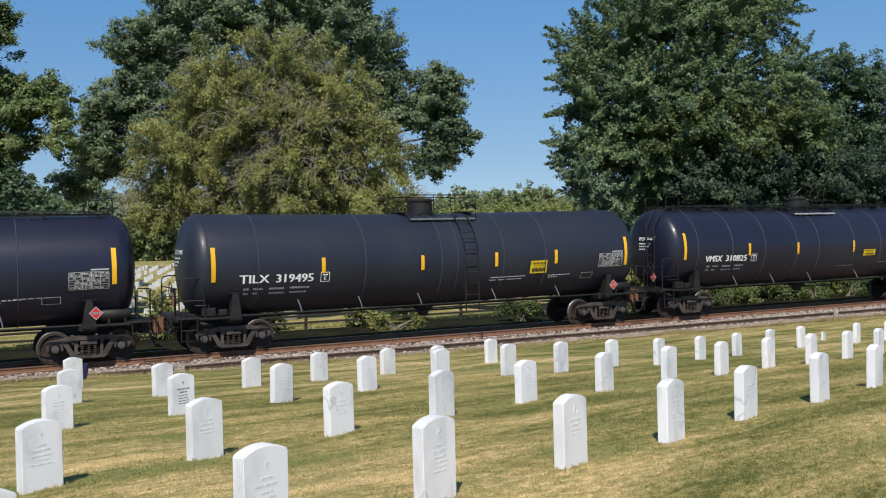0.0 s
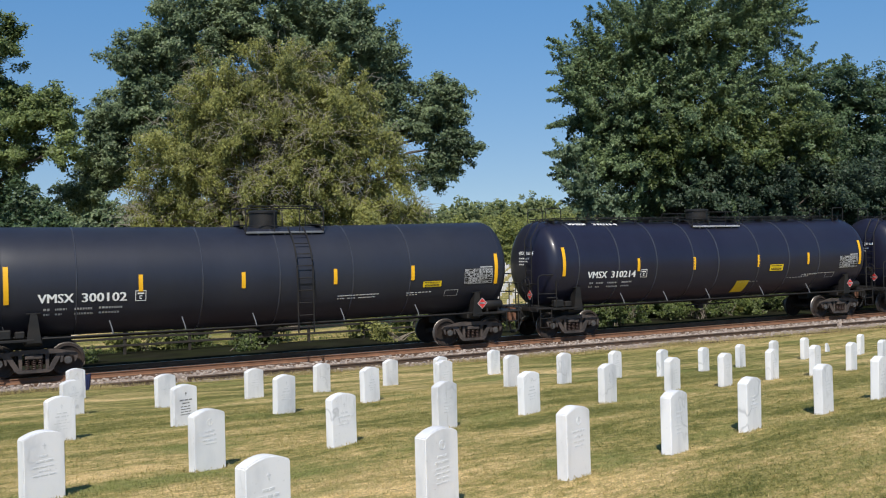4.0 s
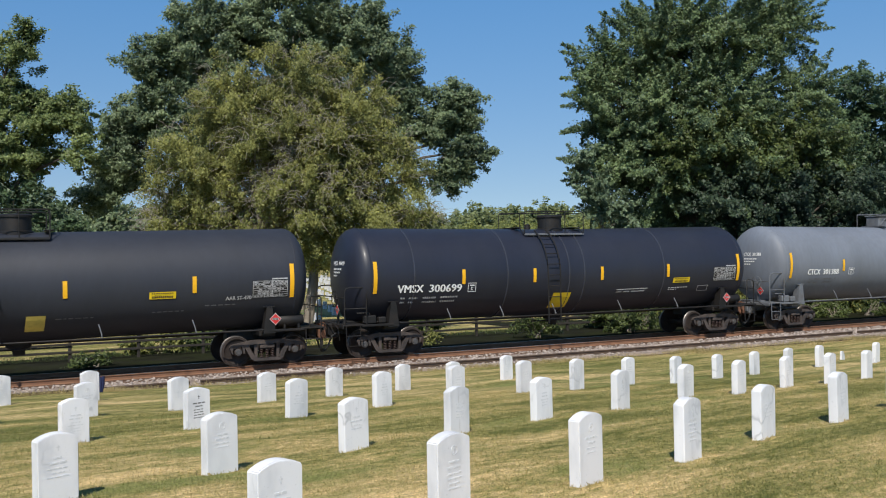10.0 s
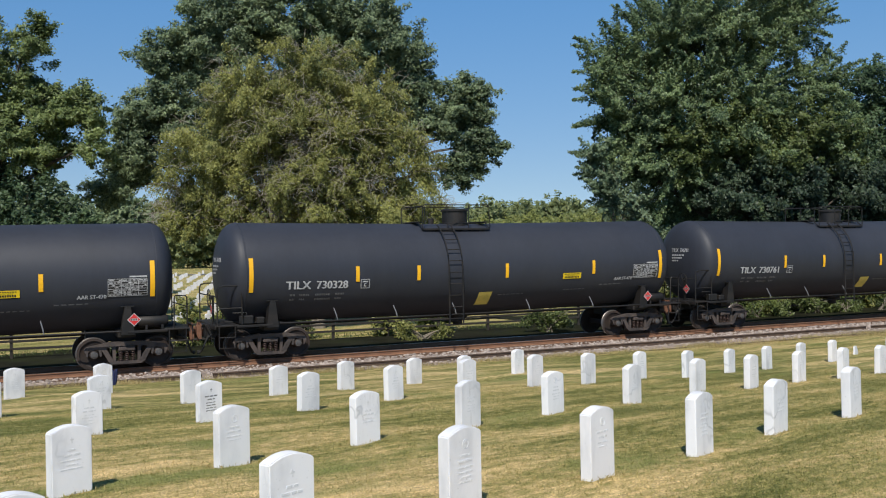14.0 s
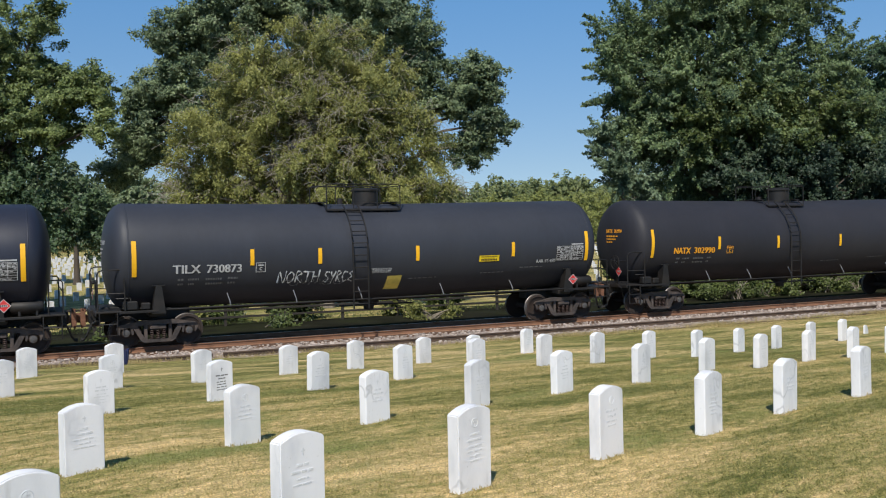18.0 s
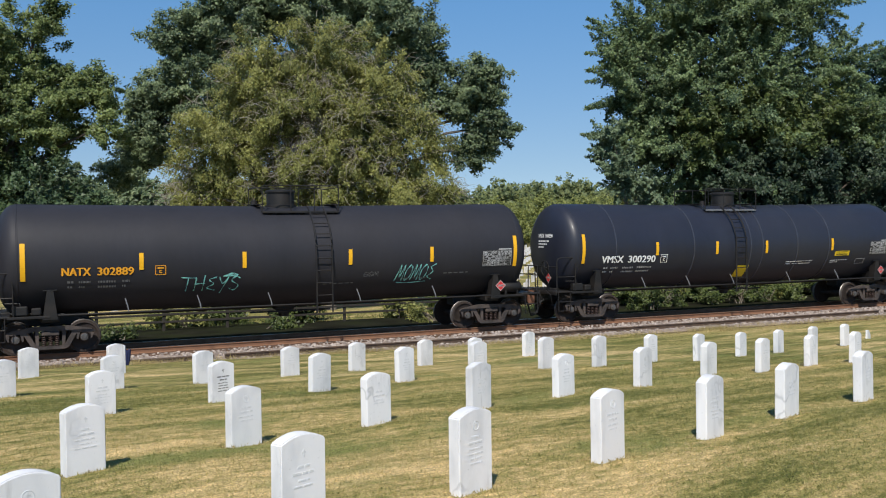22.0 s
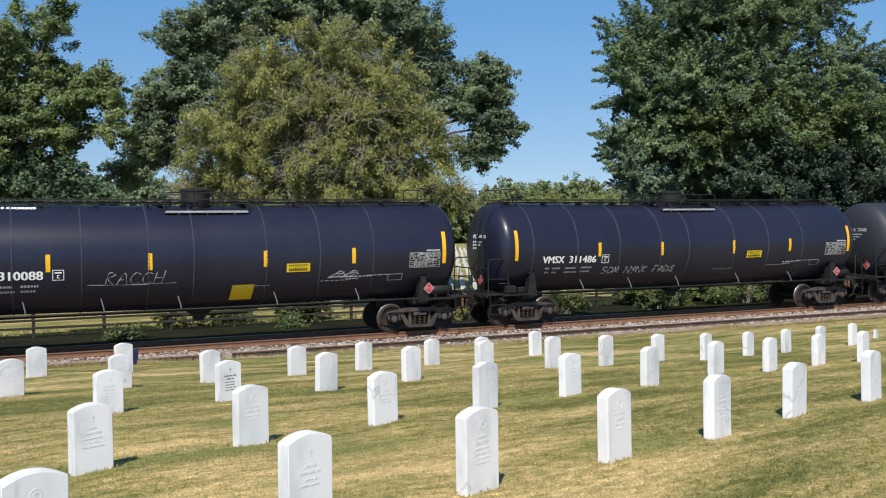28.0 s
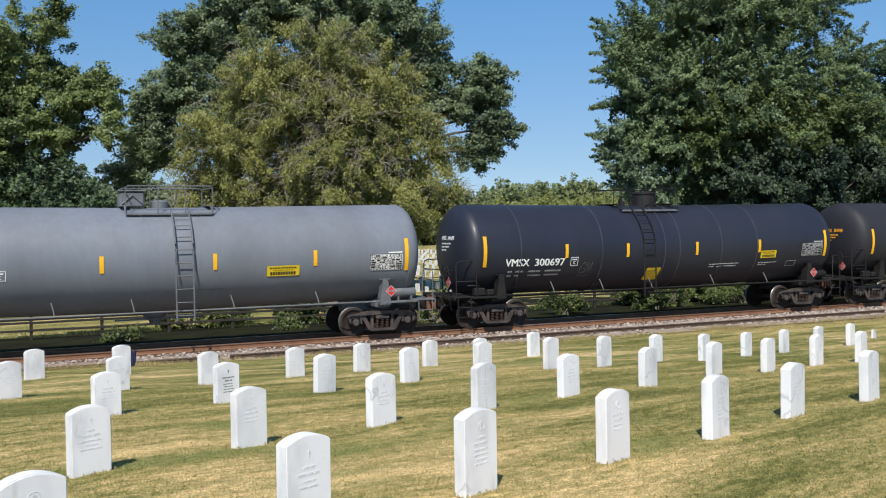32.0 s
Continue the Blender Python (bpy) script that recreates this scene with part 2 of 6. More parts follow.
def marble_mat():
    """White marble: each stone with its own grey veins, run-off stains and lichen specks."""
    m = bpy.data.materials.new("white_marble")
    m.use_nodes = True
    N, Lk = m.node_tree.nodes, m.node_tree.links
    bsdf = N["Principled BSDF"]
    co, info = N.new("ShaderNodeTexCoord"), N.new("ShaderNodeObjectInfo")
    far = N.new("ShaderNodeMath"); far.operation = "MULTIPLY"; far.inputs[1].default_value = 60.0
    Lk.new(info.outputs["Random"], far.inputs[0])
    at = N.new("ShaderNodeVectorMath"); at.operation = "ADD"
    Lk.new(co.outputs["Object"], at.inputs[0]); Lk.new(far.outputs[0], at.inputs[1])

    def noise(scale, detail, stretch=(1, 1, 1), turn=0.0, distort=0.0):
        mp = N.new("ShaderNodeMapping"); mp.inputs["Scale"].default_value = stretch; mp.inputs["Rotation"].default_value = (0, radians(turn), 0)
        Lk.new(at.outputs[0], mp.inputs["Vector"])
        n = N.new("ShaderNodeTexNoise"); n.inputs["Scale"].default_value, n.inputs["Detail"].default_value, n.inputs["Distortion"].default_value = scale, detail, distort
        Lk.new(mp.outputs[0], n.inputs["Vector"])
        return n.outputs["Fac"]

    def span(src, a, b, to=1.0):
        r = N.new("ShaderNodeMapRange"); r.interpolation_type = "SMOOTHSTEP"
        for key, val in (("From Min", a), ("From Max", b), ("To Max", to)):
            r.inputs[key].default_value = val
        Lk.new(src, r.inputs["Value"])
        return r.outputs[0]

    def math2(op, a, b):
        n = N.new("ShaderNodeMath"); n.operation = op
        for k, v in enumerate((a, b)):
            if isinstance(v, float):
                n.inputs[k].default_value = v
            else:
                Lk.new(v, n.inputs[k])
        return n.outputs[0]

    col = None
    ridge = math2("ABSOLUTE", math2("SUBTRACT", noise(2.0, 3, (1, 1, 0.8), 40, 0.2), 0.5), 0.0)
    thin = math2("SUBTRACT", 1.0, span(ridge, 0.0, 0.02))
    layers = ((span(noise(3.5, 6, (1, 1, 0.45)), 0.42, 0.74, 0.72), (0.50, 0.51, 0.54)),
              (math2("MULTIPLY", thin, span(noise(1.7, 2), 0.50, 0.70, 0.42)), (0.27, 0.28, 0.30)),
              (span(noise(6.0, 4, (2.5, 1, 0.35)), 0.60, 0.78, 0.5), (0.42, 0.40, 0.38)),
              (span(noise(38.0, 3), 0.66, 0.78, 0.45), (0.36, 0.36, 0.35)))
    for fac, tone in layers:
        mix = N.new("ShaderNodeMix"); mix.data_type = "RGBA"
        mix.inputs[6].default_value, mix.inputs[7].default_value = (0.790, 0.784, 0.800, 1), (*tone, 1)
        if col is not None:
            Lk.new(col, mix.inputs[6])
        Lk.new(fac, mix.inputs[0])
        col = mix.outputs[2]
    hsv = N.new("ShaderNodeHueSaturation")
    tone = math2("ADD", span(info.outputs["Random"], 0.0, 1.0, 0.10), 0.93)
    Lk.new(tone, hsv.inputs["Value"]); Lk.new(col, hsv.inputs["Color"])
    Lk.new(hsv.outputs[0], bsdf.inputs["Base Color"])
    bsdf.inputs["Roughness"].default_value = 0.55
    bp = N.new("ShaderNodeBump"); bp.inputs["Strength"].default_value, bp.inputs["Distance"].default_value = 0.15, 0.004
    Lk.new(noise(45.0, 3), bp.inputs["Height"]); Lk.new(bp.outputs[0], bsdf.inputs["Normal"])
    return m


M_LAWN = lawn_mat()
# ground beyond the track, with train and tree shade put into its near-black colour
M_UNDER = mat("shade_darkened_litter", (0.018, 0.018, 0.012), 0.95, var=0.5, scale=0.8, fine=14, bump=0.6, dist=0.05, dust=(0.026, 0.032, 0.012), dust_amt=0.8, spec=0.02)
M_MARBLE = marble_mat()
# greyer tone stands for the shade in carved recesses; the bars stand proud
M_CARVED = mat("recess_shade_marble", (0.66, 0.665, 0.68), 0.7, var=0.2, scale=14, fine=80, bump=0.1)
M_CARVED_DARK = mat("blackened_carving", (0.16, 0.16, 0.16), 0.7, var=0.2, scale=20, fine=80, bump=0.1)
M_BALLAST = mat("pinkish_ballast", (0.30, 0.24, 0.20), 0.92, var=0.4, scale=2.5, fine=16, bump=0.9, dist=0.06, dust=(0.13, 0.09, 0.065), dust_amt=0.6)
M_STAINED = mat("rust_stained_ballast", (0.105, 0.062, 0.043), 0.92, var=0.4, scale=2.5, fine=16, bump=0.9, dist=0.06, dust=(0.17, 0.12, 0.09), dust_amt=0.5, spec=0.15)
M_STONE_BIT = mat("ballast_stone", (0.33, 0.275, 0.24), 0.9, var=0.15, scale=6, fine=40, bump=0.2, island=0.4)
# ballast of the far shoulder, coloured dark for the shadow of the train
M_SHADED_BED = mat("shadow_dark_shoulder", (0.026, 0.023, 0.020), 0.95, var=0.45, scale=2.0, fine=16, bump=0.7, dist=0.05, dust=(0.045, 0.038, 0.03), dust_amt=0.5, spec=0.05)
M_RAIL = mat("rusty_rail", (0.20, 0.098, 0.055), 0.8, metal=0.1, var=0.35, scale=3, fine=40, bump=0.3, dust=(0.26, 0.145, 0.085), dust_amt=0.6)
M_RAILTOP = mat("polished_rail_head", (0.45, 0.43, 0.41), 0.3, metal=0.9, var=0.15, scale=4, fine=50, bump=0.02)
M_OLDRAIL = mat("dark_old_rail", (0.075, 0.05, 0.037), 0.8, metal=0.15, var=0.4, scale=3, fine=30, bump=0.4, dust=(0.16, 0.10, 0.06), dust_amt=0.6)
M_TIE = mat("creosoted_tie", (0.06, 0.045, 0.035), 0.9, var=0.4, scale=3, fine=40, bump=0.4, stretch=(1, 0.2, 1), rand=0.25)
M_TANK_SATIN = mat("satin_black_tank_paint", (0.0165, 0.0192, 0.0325), 0.46, var=0.18, scale=0.9, fine=7, bump=0.01, dist=0.01, stretch=(1, 1, 0.3), dust=(0.030, 0.032, 0.041), dust_amt=0.5, spec=0.36, coat=0.06, coat_rough=0.2)
M_TANK_GLOSS = mat("glossy_blue_black_tank_paint", (0.0135, 0.0140, 0.030), 0.36, var=0.18, scale=0.9, fine=7, bump=0.01, dist=0.01, stretch=(1, 1, 0.3), dust=(0.022, 0.024, 0.040), dust_amt=0.4, spec=0.34, coat=0.16, coat_rough=0.09)
M_TANK_MATT = mat("matt_charcoal_tank_paint", (0.0255, 0.0285, 0.039), 0.56, var=0.18, scale=0.9, fine=7, bump=0.01, dist=0.01, stretch=(1, 1, 0.3), dust=(0.038, 0.040, 0.048), dust_amt=0.4, spec=0.35, coat=0, coat_rough=0.1)
M_TANK_BROWN = mat("brownish_black_tank_paint", (0.0205, 0.0210, 0.0275), 0.6, var=0.18, scale=0.9, fine=7, bump=0.01, dist=0.01, stretch=(1, 1, 0.3), dust=(0.034, 0.031, 0.034), dust_amt=0.4, spec=0.28, coat=0, coat_rough=0.1)
M_TANK_GREY = mat("grey_tank_paint", (0.160, 0.178, 0.212), 0.55, var=0.16, scale=0.9, fine=7, bump=0.01, dist=0.01, stretch=(1, 1, 0.3), dust=(0.125, 0.125, 0.13), dust_amt=0.4, spec=0.3, coat=0, coat_rough=0.1)
M_BAND = mat("rubbed_band_steel", (0.045, 0.048, 0.063), 0.25, metal=0.1, var=0.3, scale=2, fine=20, bump=0.02)
M_DECK = mat("pale_grey_walkway_steel", (0.30, 0.31, 0.33), 0.6, var=0.25, scale=4, fine=30, bump=0.2, dust=(0.16, 0.14, 0.12), dust_amt=0.6)
M_STEEL = mat("grimy_black_steel", (0.011, 0.0105, 0.011), 0.6, metal=0.2, var=0.4, scale=4, fine=30, bump=0.15, dust=(0.032, 0.024, 0.019), dust_amt=0.6)
M_GREYSTEEL = mat("grey_painted_steel", (0.125, 0.134, 0.148), 0.55, var=0.25, scale=4, fine=30, bump=0.1, dust=(0.08, 0.065, 0.055), dust_amt=0.5)
M_TRUCK = mat("dusty_cast_truck_steel", (0.040, 0.033, 0.031), 0.8, metal=0.0, var=0.45, scale=5, fine=40, bump=0.3, dust=(0.115, 0.085, 0.070), dust_amt=0.8)
M_WHEEL = mat("brown_wheel_steel", (0.026, 0.019, 0.016), 0.7, metal=0.15, var=0.4, scale=5, fine=30, bump=0.15, dust=(0.058, 0.036, 0.027), dust_amt=0.6)
M_CAP = mat("grey_bearing_cap", (0.115, 0.112, 0.112), 0.5, metal=0.4, var=0.3, scale=9, fine=50, bump=0.1, dust=(0.06, 0.05, 0.045), dust_amt=0.6)
M_TREAD = mat("bright_wheel_tread", (0.22, 0.20, 0.19), 0.45, metal=0.8, var=0.2, scale=6, fine=40, bump=0.02)
M_RUST = mat("rust_brown_coupler", (0.16, 0.075, 0.045), 0.85, metal=0.1, var=0.4, scale=6, fine=40, bump=0.3)
M_SPRING = mat("dark_spring_steel", (0.045, 0.026, 0.022), 0.6, metal=0.3, var=0.3, scale=8, fine=40, bump=0.1)
M_YELLOW = mat("yellow_reflective_tape", (0.80, 0.42, 0.012), 0.45, var=0.06, scale=6, fine=60, bump=0.02)
M_LEMON = mat("yellow_panel_paint", (0.72, 0.50, 0.012), 0.5, var=0.1, scale=4, fine=40, bump=0.03)
M_PALEYELLOW = mat("faded_yellow_panel", (0.62, 0.47, 0.10), 0.55, var=0.25, scale=4, fine=30, bump=0.03)
M_WHITE = mat("white_lettering", (0.80, 0.80, 0.80), 0.5, var=0.08, scale=8, fine=60, bump=0.0)
M_DIMWHITE = mat("weathered_white_lettering", (0.42, 0.42, 0.43), 0.6, var=0.3, scale=8, fine=50, bump=0.0)
M_FAINT = mat("faint_grey_lettering", (0.13, 0.13, 0.135), 0.6, var=0.35, scale=8, fine=40, bump=0.0)
M_ORANGE = mat("orange_lettering", (0.78, 0.34, 0.02), 0.5, var=0.1, scale=8, fine=60, bump=0.0)
M_RED = mat("red_placard", (0.55, 0.03, 0.03), 0.4, var=0.1, scale=8, fine=60, bump=0.0)
M_BLACK = mat("black_lettering", (0.02, 0.02, 0.02), 0.5, var=0.2, scale=8, fine=60, bump=0.0)
M_SPRAY_W = mat("white_spray_paint", (0.55, 0.56, 0.58), 0.6, var=0.35, scale=3, fine=20, bump=0.0)
M_SPRAY_T = mat("teal_spray_paint", (0.22, 0.58, 0.56), 0.6, var=0.3, scale=3, fine=20, bump=0.0)
M_SPRAY_B = mat("pale_blue_spray_paint", (0.28, 0.36, 0.46), 0.6, var=0.3, scale=3, fine=20, bump=0.0)
M_FENCE = mat("weathered_black_fence_wood", (0.028, 0.024, 0.02), 0.85, var=0.4, scale=5, fine=40, bump=0.3)
M_BARK = mat("grey_brown_bark", (0.20, 0.172, 0.138), 0.95, var=0.4, scale=5, fine=22, bump=0.8, dist=0.04, stretch=(1, 1, 0.25))
M_TWIG = mat("pale_grey_twigs", (0.29, 0.26, 0.215), 0.9, var=0.3, scale=6, fine=30, bump=0.2)
M_DARKBARK = mat("dark_oak_bark", (0.075, 0.06, 0.048), 0.95, var=0.4, scale=5, fine=22, bump=0.8, dist=0.04, stretch=(1, 1, 0.25))
M_BLUE = mat("navy_cloth", (0.015, 0.022, 0.08), 0.85, var=0.3, scale=20, fine=90, bump=0.3)
M_ROAD = mat("grey_asphalt", (0.09, 0.09, 0.095), 0.9, var=0.2, scale=1, fine=30, bump=0.3)
L_LIGHT = leaf_mat("olive_yellow_leaves", (0.070, 0.086, 0.024), (0.370, 0.370, 0.112), 0.3)
L_OAK = leaf_mat("dark_oak_leaves", (0.036, 0.066, 0.036), (0.265, 0.330, 0.170))
L_LEFT = leaf_mat("green_leaves", (0.045, 0.076, 0.028), (0.250, 0.305, 0.105))
L_RIGHT = leaf_mat("deep_green_leaves", (0.026, 0.056, 0.030), (0.225, 0.300, 0.130))
L_PALE = leaf_mat("pale_sage_leaves", (0.060, 0.098, 0.052), (0.240, 0.315, 0.185))
L_BUSH = leaf_mat("hedge_leaves", (0.030, 0.052, 0.015), (0.14, 0.175, 0.05))
L_FAR = leaf_mat("distant_foliage", (0.085, 0.118, 0.05), (0.25, 0.28, 0.11))
# two darker leaf colours that carry the shade low in the wood
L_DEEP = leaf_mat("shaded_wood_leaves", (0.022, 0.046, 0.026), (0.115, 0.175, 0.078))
L_SHADE = leaf_mat("deep_shade_leaves", (0.016, 0.034, 0.022), (0.078, 0.112, 0.06))
L_MID = leaf_mat("sunny_scrub_leaves", (0.085, 0.11, 0.032), (0.30, 0.32, 0.09))
L_DRY = leaf_mat("dry_grass_blades", (0.20, 0.165, 0.06), (0.52, 0.41, 0.19))
L_BLADE = turf_mat()

# ---- building helpers ----
class Geo:
    """Collects faces for one mesh."""

    def __init__(self):
        self.v, self.f, self.mi = [], [], []

    def add(self, vs, fs, mi=0):
        o = len(self.v)
        self.v += [tuple(p) for p in vs]
        self.f += [tuple(i + o for i in q) for q in fs]
        self.mi += [mi] * len(fs)
        return self

    def box(self, cx, cy, cz, sx, sy, sz, ch=0.0, m=None, mi=0):
        """A box with chamfered edges."""
        hx, hy, hz = sx / 2, sy / 2, sz / 2
        ch = min(ch, hx * 0.6, hy * 0.6, hz * 0.6)
        if ch <= 0:
            vs = [(x, y, z) for x in (-hx, hx) for y in (-hy, hy) for z in (-hz, hz)]
            fs = [(0, 1, 3, 2), (4, 6, 7, 5), (0, 4, 5, 1), (2, 3, 7, 6), (0, 2, 6, 4), (1, 5, 7, 3)]
        else:
            bm = bmesh.new()
            bmesh.ops.create_cube(bm, size=1, matrix=Matrix.Diagonal((sx, sy, sz, 1)))
            bmesh.ops.bevel(bm, geom=bm.edges[:], offset=ch, segments=1, affect="EDGES")
            bm.verts.index_update()
            vs = [v.co[:] for v in bm.verts]
            fs = [[v.index for v in q.verts] for q in bm.faces]
            bm.free()
        t = Matrix.Translation((cx, cy, cz)) @ (m or Matrix())
        return self.add([t @ Vector(p) for p in vs], fs, mi)

    def tube(self, pts, r, n=8, closed=False, cap=True, mi=0):
        """A round bar along points; r: one radius or one for each point."""
        pts = [Vector(p) for p in pts]
        k = len(pts)
        rs = r if isinstance(r, (list, tuple)) else [r] * k
        vs, up = [], Vector((0.0123, 0.021, 1))
        for i, p in enumerate(pts):
            a = pts[(i - 1) % k] if closed or i else p
            b = pts[(i + 1) % k] if closed or i < k - 1 else p
            d = (b - a).normalized()
            if abs(d.dot(up.normalized())) > 0.98:
                up = Vector((0, 1, 0.05))
            s = d.cross(up).normalized()
            u = s.cross(d)
            vs += [p + (s * math.cos(j * math.tau / n) + u * math.sin(j * math.tau / n)) * rs[i] for j in range(n)]
        fs = []
        for i in range(k if closed else k - 1):
            a, b = i * n, ((i + 1) % k) * n
            fs += [(a + j, a + (j + 1) % n, b + (j + 1) % n, b + j) for j in range(n)]
        if cap and not closed:
            fs += [tuple(range(n - 1, -1, -1)), tuple(range((k - 1) * n, k * n))]
        return self.add(vs, fs, mi)

    def lathe(self, prof, n, m=None, mi=None):
        """Profile (r, z) turned about z."""
        vs = [(r * math.cos(j * math.tau / n), r * math.sin(j * math.tau / n), z) for r, z in prof for j in range(n)]
        t = m or Matrix()
        o = len(self.v)
        self.v += [tuple(t @ Vector(p)) for p in vs]
        for i in range(len(prof) - 1):
            for j in range(n):
                self.f.append((o + i * n + j, o + i * n + (j + 1) % n, o + (i + 1) * n + (j + 1) % n, o + (i + 1) * n + j))
                self.mi.append(mi[i] if mi else 0)
        return self

    def prism(self, poly, y0, y1, mi=0):
        """A polygon in x, z drawn out along y."""
        n = len(poly)
        vs = [(x, y0, z) for x, z in poly] + [(x, y1, z) for x, z in poly]
        fs = [tuple(range(n)), tuple(range(2 * n - 1, n - 1, -1))] + [(i, i + n, (i + 1) % n + n, (i + 1) % n) for i in range(n)]
        return self.add(vs, fs, mi)

    def mesh(self, name, *mats, smooth=35):
        me = bpy.data.meshes.new(name)
        me.from_pydata(self.v, [], self.f)
        for m in mats:
            me.materials.append(m)
        if len(mats) > 1:
            me.polygons.foreach_set("material_index", self.mi)
        if smooth:
            bm = bmesh.new(); bm.from_mesh(me)
            bmesh.ops.recalc_face_normals(bm, faces=bm.faces[:])
            bm.to_mesh(me); bm.free()
            me.polygons.foreach_set("use_smooth", [True] * len(me.polygons))
            me.set_sharp_from_angle(angle=radians(smooth))
        me.update()
        return me


MESHES = {}


def shared(key, make):
    """A mesh that is built once and then shared."""
    if key not in MESHES:
        MESHES[key] = make()
    return MESHES[key]


def part(name, me, parent, label="", m=None):
    ob = new(name, me)
    ob.parent = parent
    if m is not None:
        ob.matrix_basis = m
    return tagged(ob, label)


def quads(name, centers, us, vs, material):
    """One mesh of many small four-sided leaves: a centre and two half axes for each."""
    n = len(centers)
    P = np.empty((n, 4, 3), dtype=np.float32)
    P[:, 0], P[:, 1], P[:, 2], P[:, 3] = centers - us, centers - vs, centers + us, centers + vs
    me = bpy.data.meshes.new(name)
    me.vertices.add(n * 4); me.loops.add(n * 4); me.polygons.add(n)
    me.vertices.foreach_set("co", P.ravel())
    me.loops.foreach_set("vertex_index", np.arange(n * 4, dtype=np.int32))
    me.polygons.foreach_set("loop_start", np.arange(n, dtype=np.int32) * 4)
    me.materials.append(material)
    me.update(calc_edges=True)
    return me


def leaves(name, centers, us, vs, material):
    """One mesh of many small pointed three-cornered leaves: a centre, a long and a short half axis for each."""
    n = len(centers)
    P = np.empty((n, 3, 3), dtype=np.float32)
    P[:, 0], P[:, 1], P[:, 2] = centers - us * 0.8 - vs, centers - us * 0.5 + vs, centers + us
    me = bpy.data.meshes.new(name)
    me.vertices.add(n * 3); me.loops.add(n * 3); me.polygons.add(n)
    me.vertices.foreach_set("co", P.ravel())
    me.loops.foreach_set("vertex_index", np.arange(n * 3, dtype=np.int32))
    me.polygons.foreach_set("loop_start", np.arange(n, dtype=np.int32) * 3)
    me.materials.append(material)
    me.update(calc_edges=True)
    return me


# ---- ground ----
RAIL_Y, TRACK_Y = 28.60, 29.35      # near rail; centre of the track


SWELLS = ((7.2, 13.7, 1.8, 0.04), (12.8, 14.8, 2.0, -0.045), (0.9, 18.1, 1.6, 0.04), (10.2, 17.6, 1.2, 0.04), (3.2, 15.0, 1.4, -0.025),
          (16.8, 16.0, 1.2, -0.02), (18.6, 16.8, 1.0, 0.035), (9.6, 11.0, 1.2, 0.02), (7.9, 16.5, 0.8, -0.03))


def lawn_z(x, y):
    """The lawn: a slope that bends down towards the track, with a few shallow swells."""
    swell = sum(b * np.exp(-((x - u) ** 2 + (y - v) ** 2) / (s * s)) for u, v, s, b in SWELLS)
    x, y = np.clip(x, -8, 32) / 10, np.clip(y, -1, 26.4) / 10
    return 1.869 + 0.3796 * x - 0.2904 * y - 0.0819 * x * x - 0.7347 * x * y - 0.0994 * y * y - 0.0289 * y ** 3 + 0.2027 * x * y * y + 0.044 * x * x * y + swell


def ground_z(x, y):
    """Slope of the lawn, level strip under the track, long fall beyond it."""
    x, y = np.asarray(x, float), np.asarray(y, float)
    k = np.clip((y - 25.6) / 0.9, 0, 1)
    k = k * k * (3 - 2 * k)
    near = lawn_z(x, y) * (1 - k) - 0.30 * k
    far = -0.3 - 0.030 * np.clip(y - 34, 0, 22) - 0.011 * np.clip(y - 160, 0, 110) + 0.010 * np.clip(y - 330, 0, 400)
    return np.where(y < 30, near, far)


def sheet(name, xs, ys, zf, material, second=None, where=None):
    nx, ny = len(xs), len(ys)
    X, Y = np.meshgrid(xs, ys)
    Z = zf(X, Y)
    me = bpy.data.meshes.new(name)
    v = np.stack([X, Y, Z], -1).reshape(-1, 3)
    idx = np.arange(nx * ny).reshape(ny, nx)
    f = np.stack([idx[:-1, :-1], idx[:-1, 1:], idx[1:, 1:], idx[1:, :-1]], -1).reshape(-1, 4)
    me.from_pydata(v.tolist(), [], f.tolist())
    me.materials.append(material)
    if second:
        me.materials.append(second)
        cy = v[f].mean(1)
        me.polygons.foreach_set("material_index", where(cy[:, 0], cy[:, 1]).astype(np.int32))
    me.polygons.foreach_set("use_smooth", np.ones(len(f), dtype=bool))
    me.update()
    return new(name, me)


def wobble(x, y):
    return 0.012 * np.sin(x * 2.1 + y * 0.7) + 0.010 * np.sin(y * 2.9 - x * 1.3) + 0.006 * np.sin(x * 5.3 + 1.7 * np.sin(y * 3.1))


gx = np.concatenate([np.linspace(-1500, -60, 14)[:-1], np.linspace(-60, -6, 19)[:-1], np.linspace(-6, 40, 185)[:-1], np.linspace(40, 110, 29)[:-1], np.linspace(110, 1800, 16)])
gy = np.concatenate([np.linspace(-600, -20, 9)[:-1], np.linspace(-20, 2, 12)[:-1], np.linspace(2, 27, 150)[:-1], np.linspace(27, 60, 40)[:-1], np.linspace(60, 300, 40)[:-1], np.linspace(300, 2600, 24)])
# second material paints the shaded strip behind the track, wider under the right-hand trees
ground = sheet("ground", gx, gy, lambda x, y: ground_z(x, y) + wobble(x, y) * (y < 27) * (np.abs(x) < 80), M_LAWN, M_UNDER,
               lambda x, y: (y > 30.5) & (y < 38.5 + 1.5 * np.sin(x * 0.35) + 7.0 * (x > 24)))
tagged(ground, "sloping mown lawn, green with straw-coloured dry patches", "lawn", kind="structure")

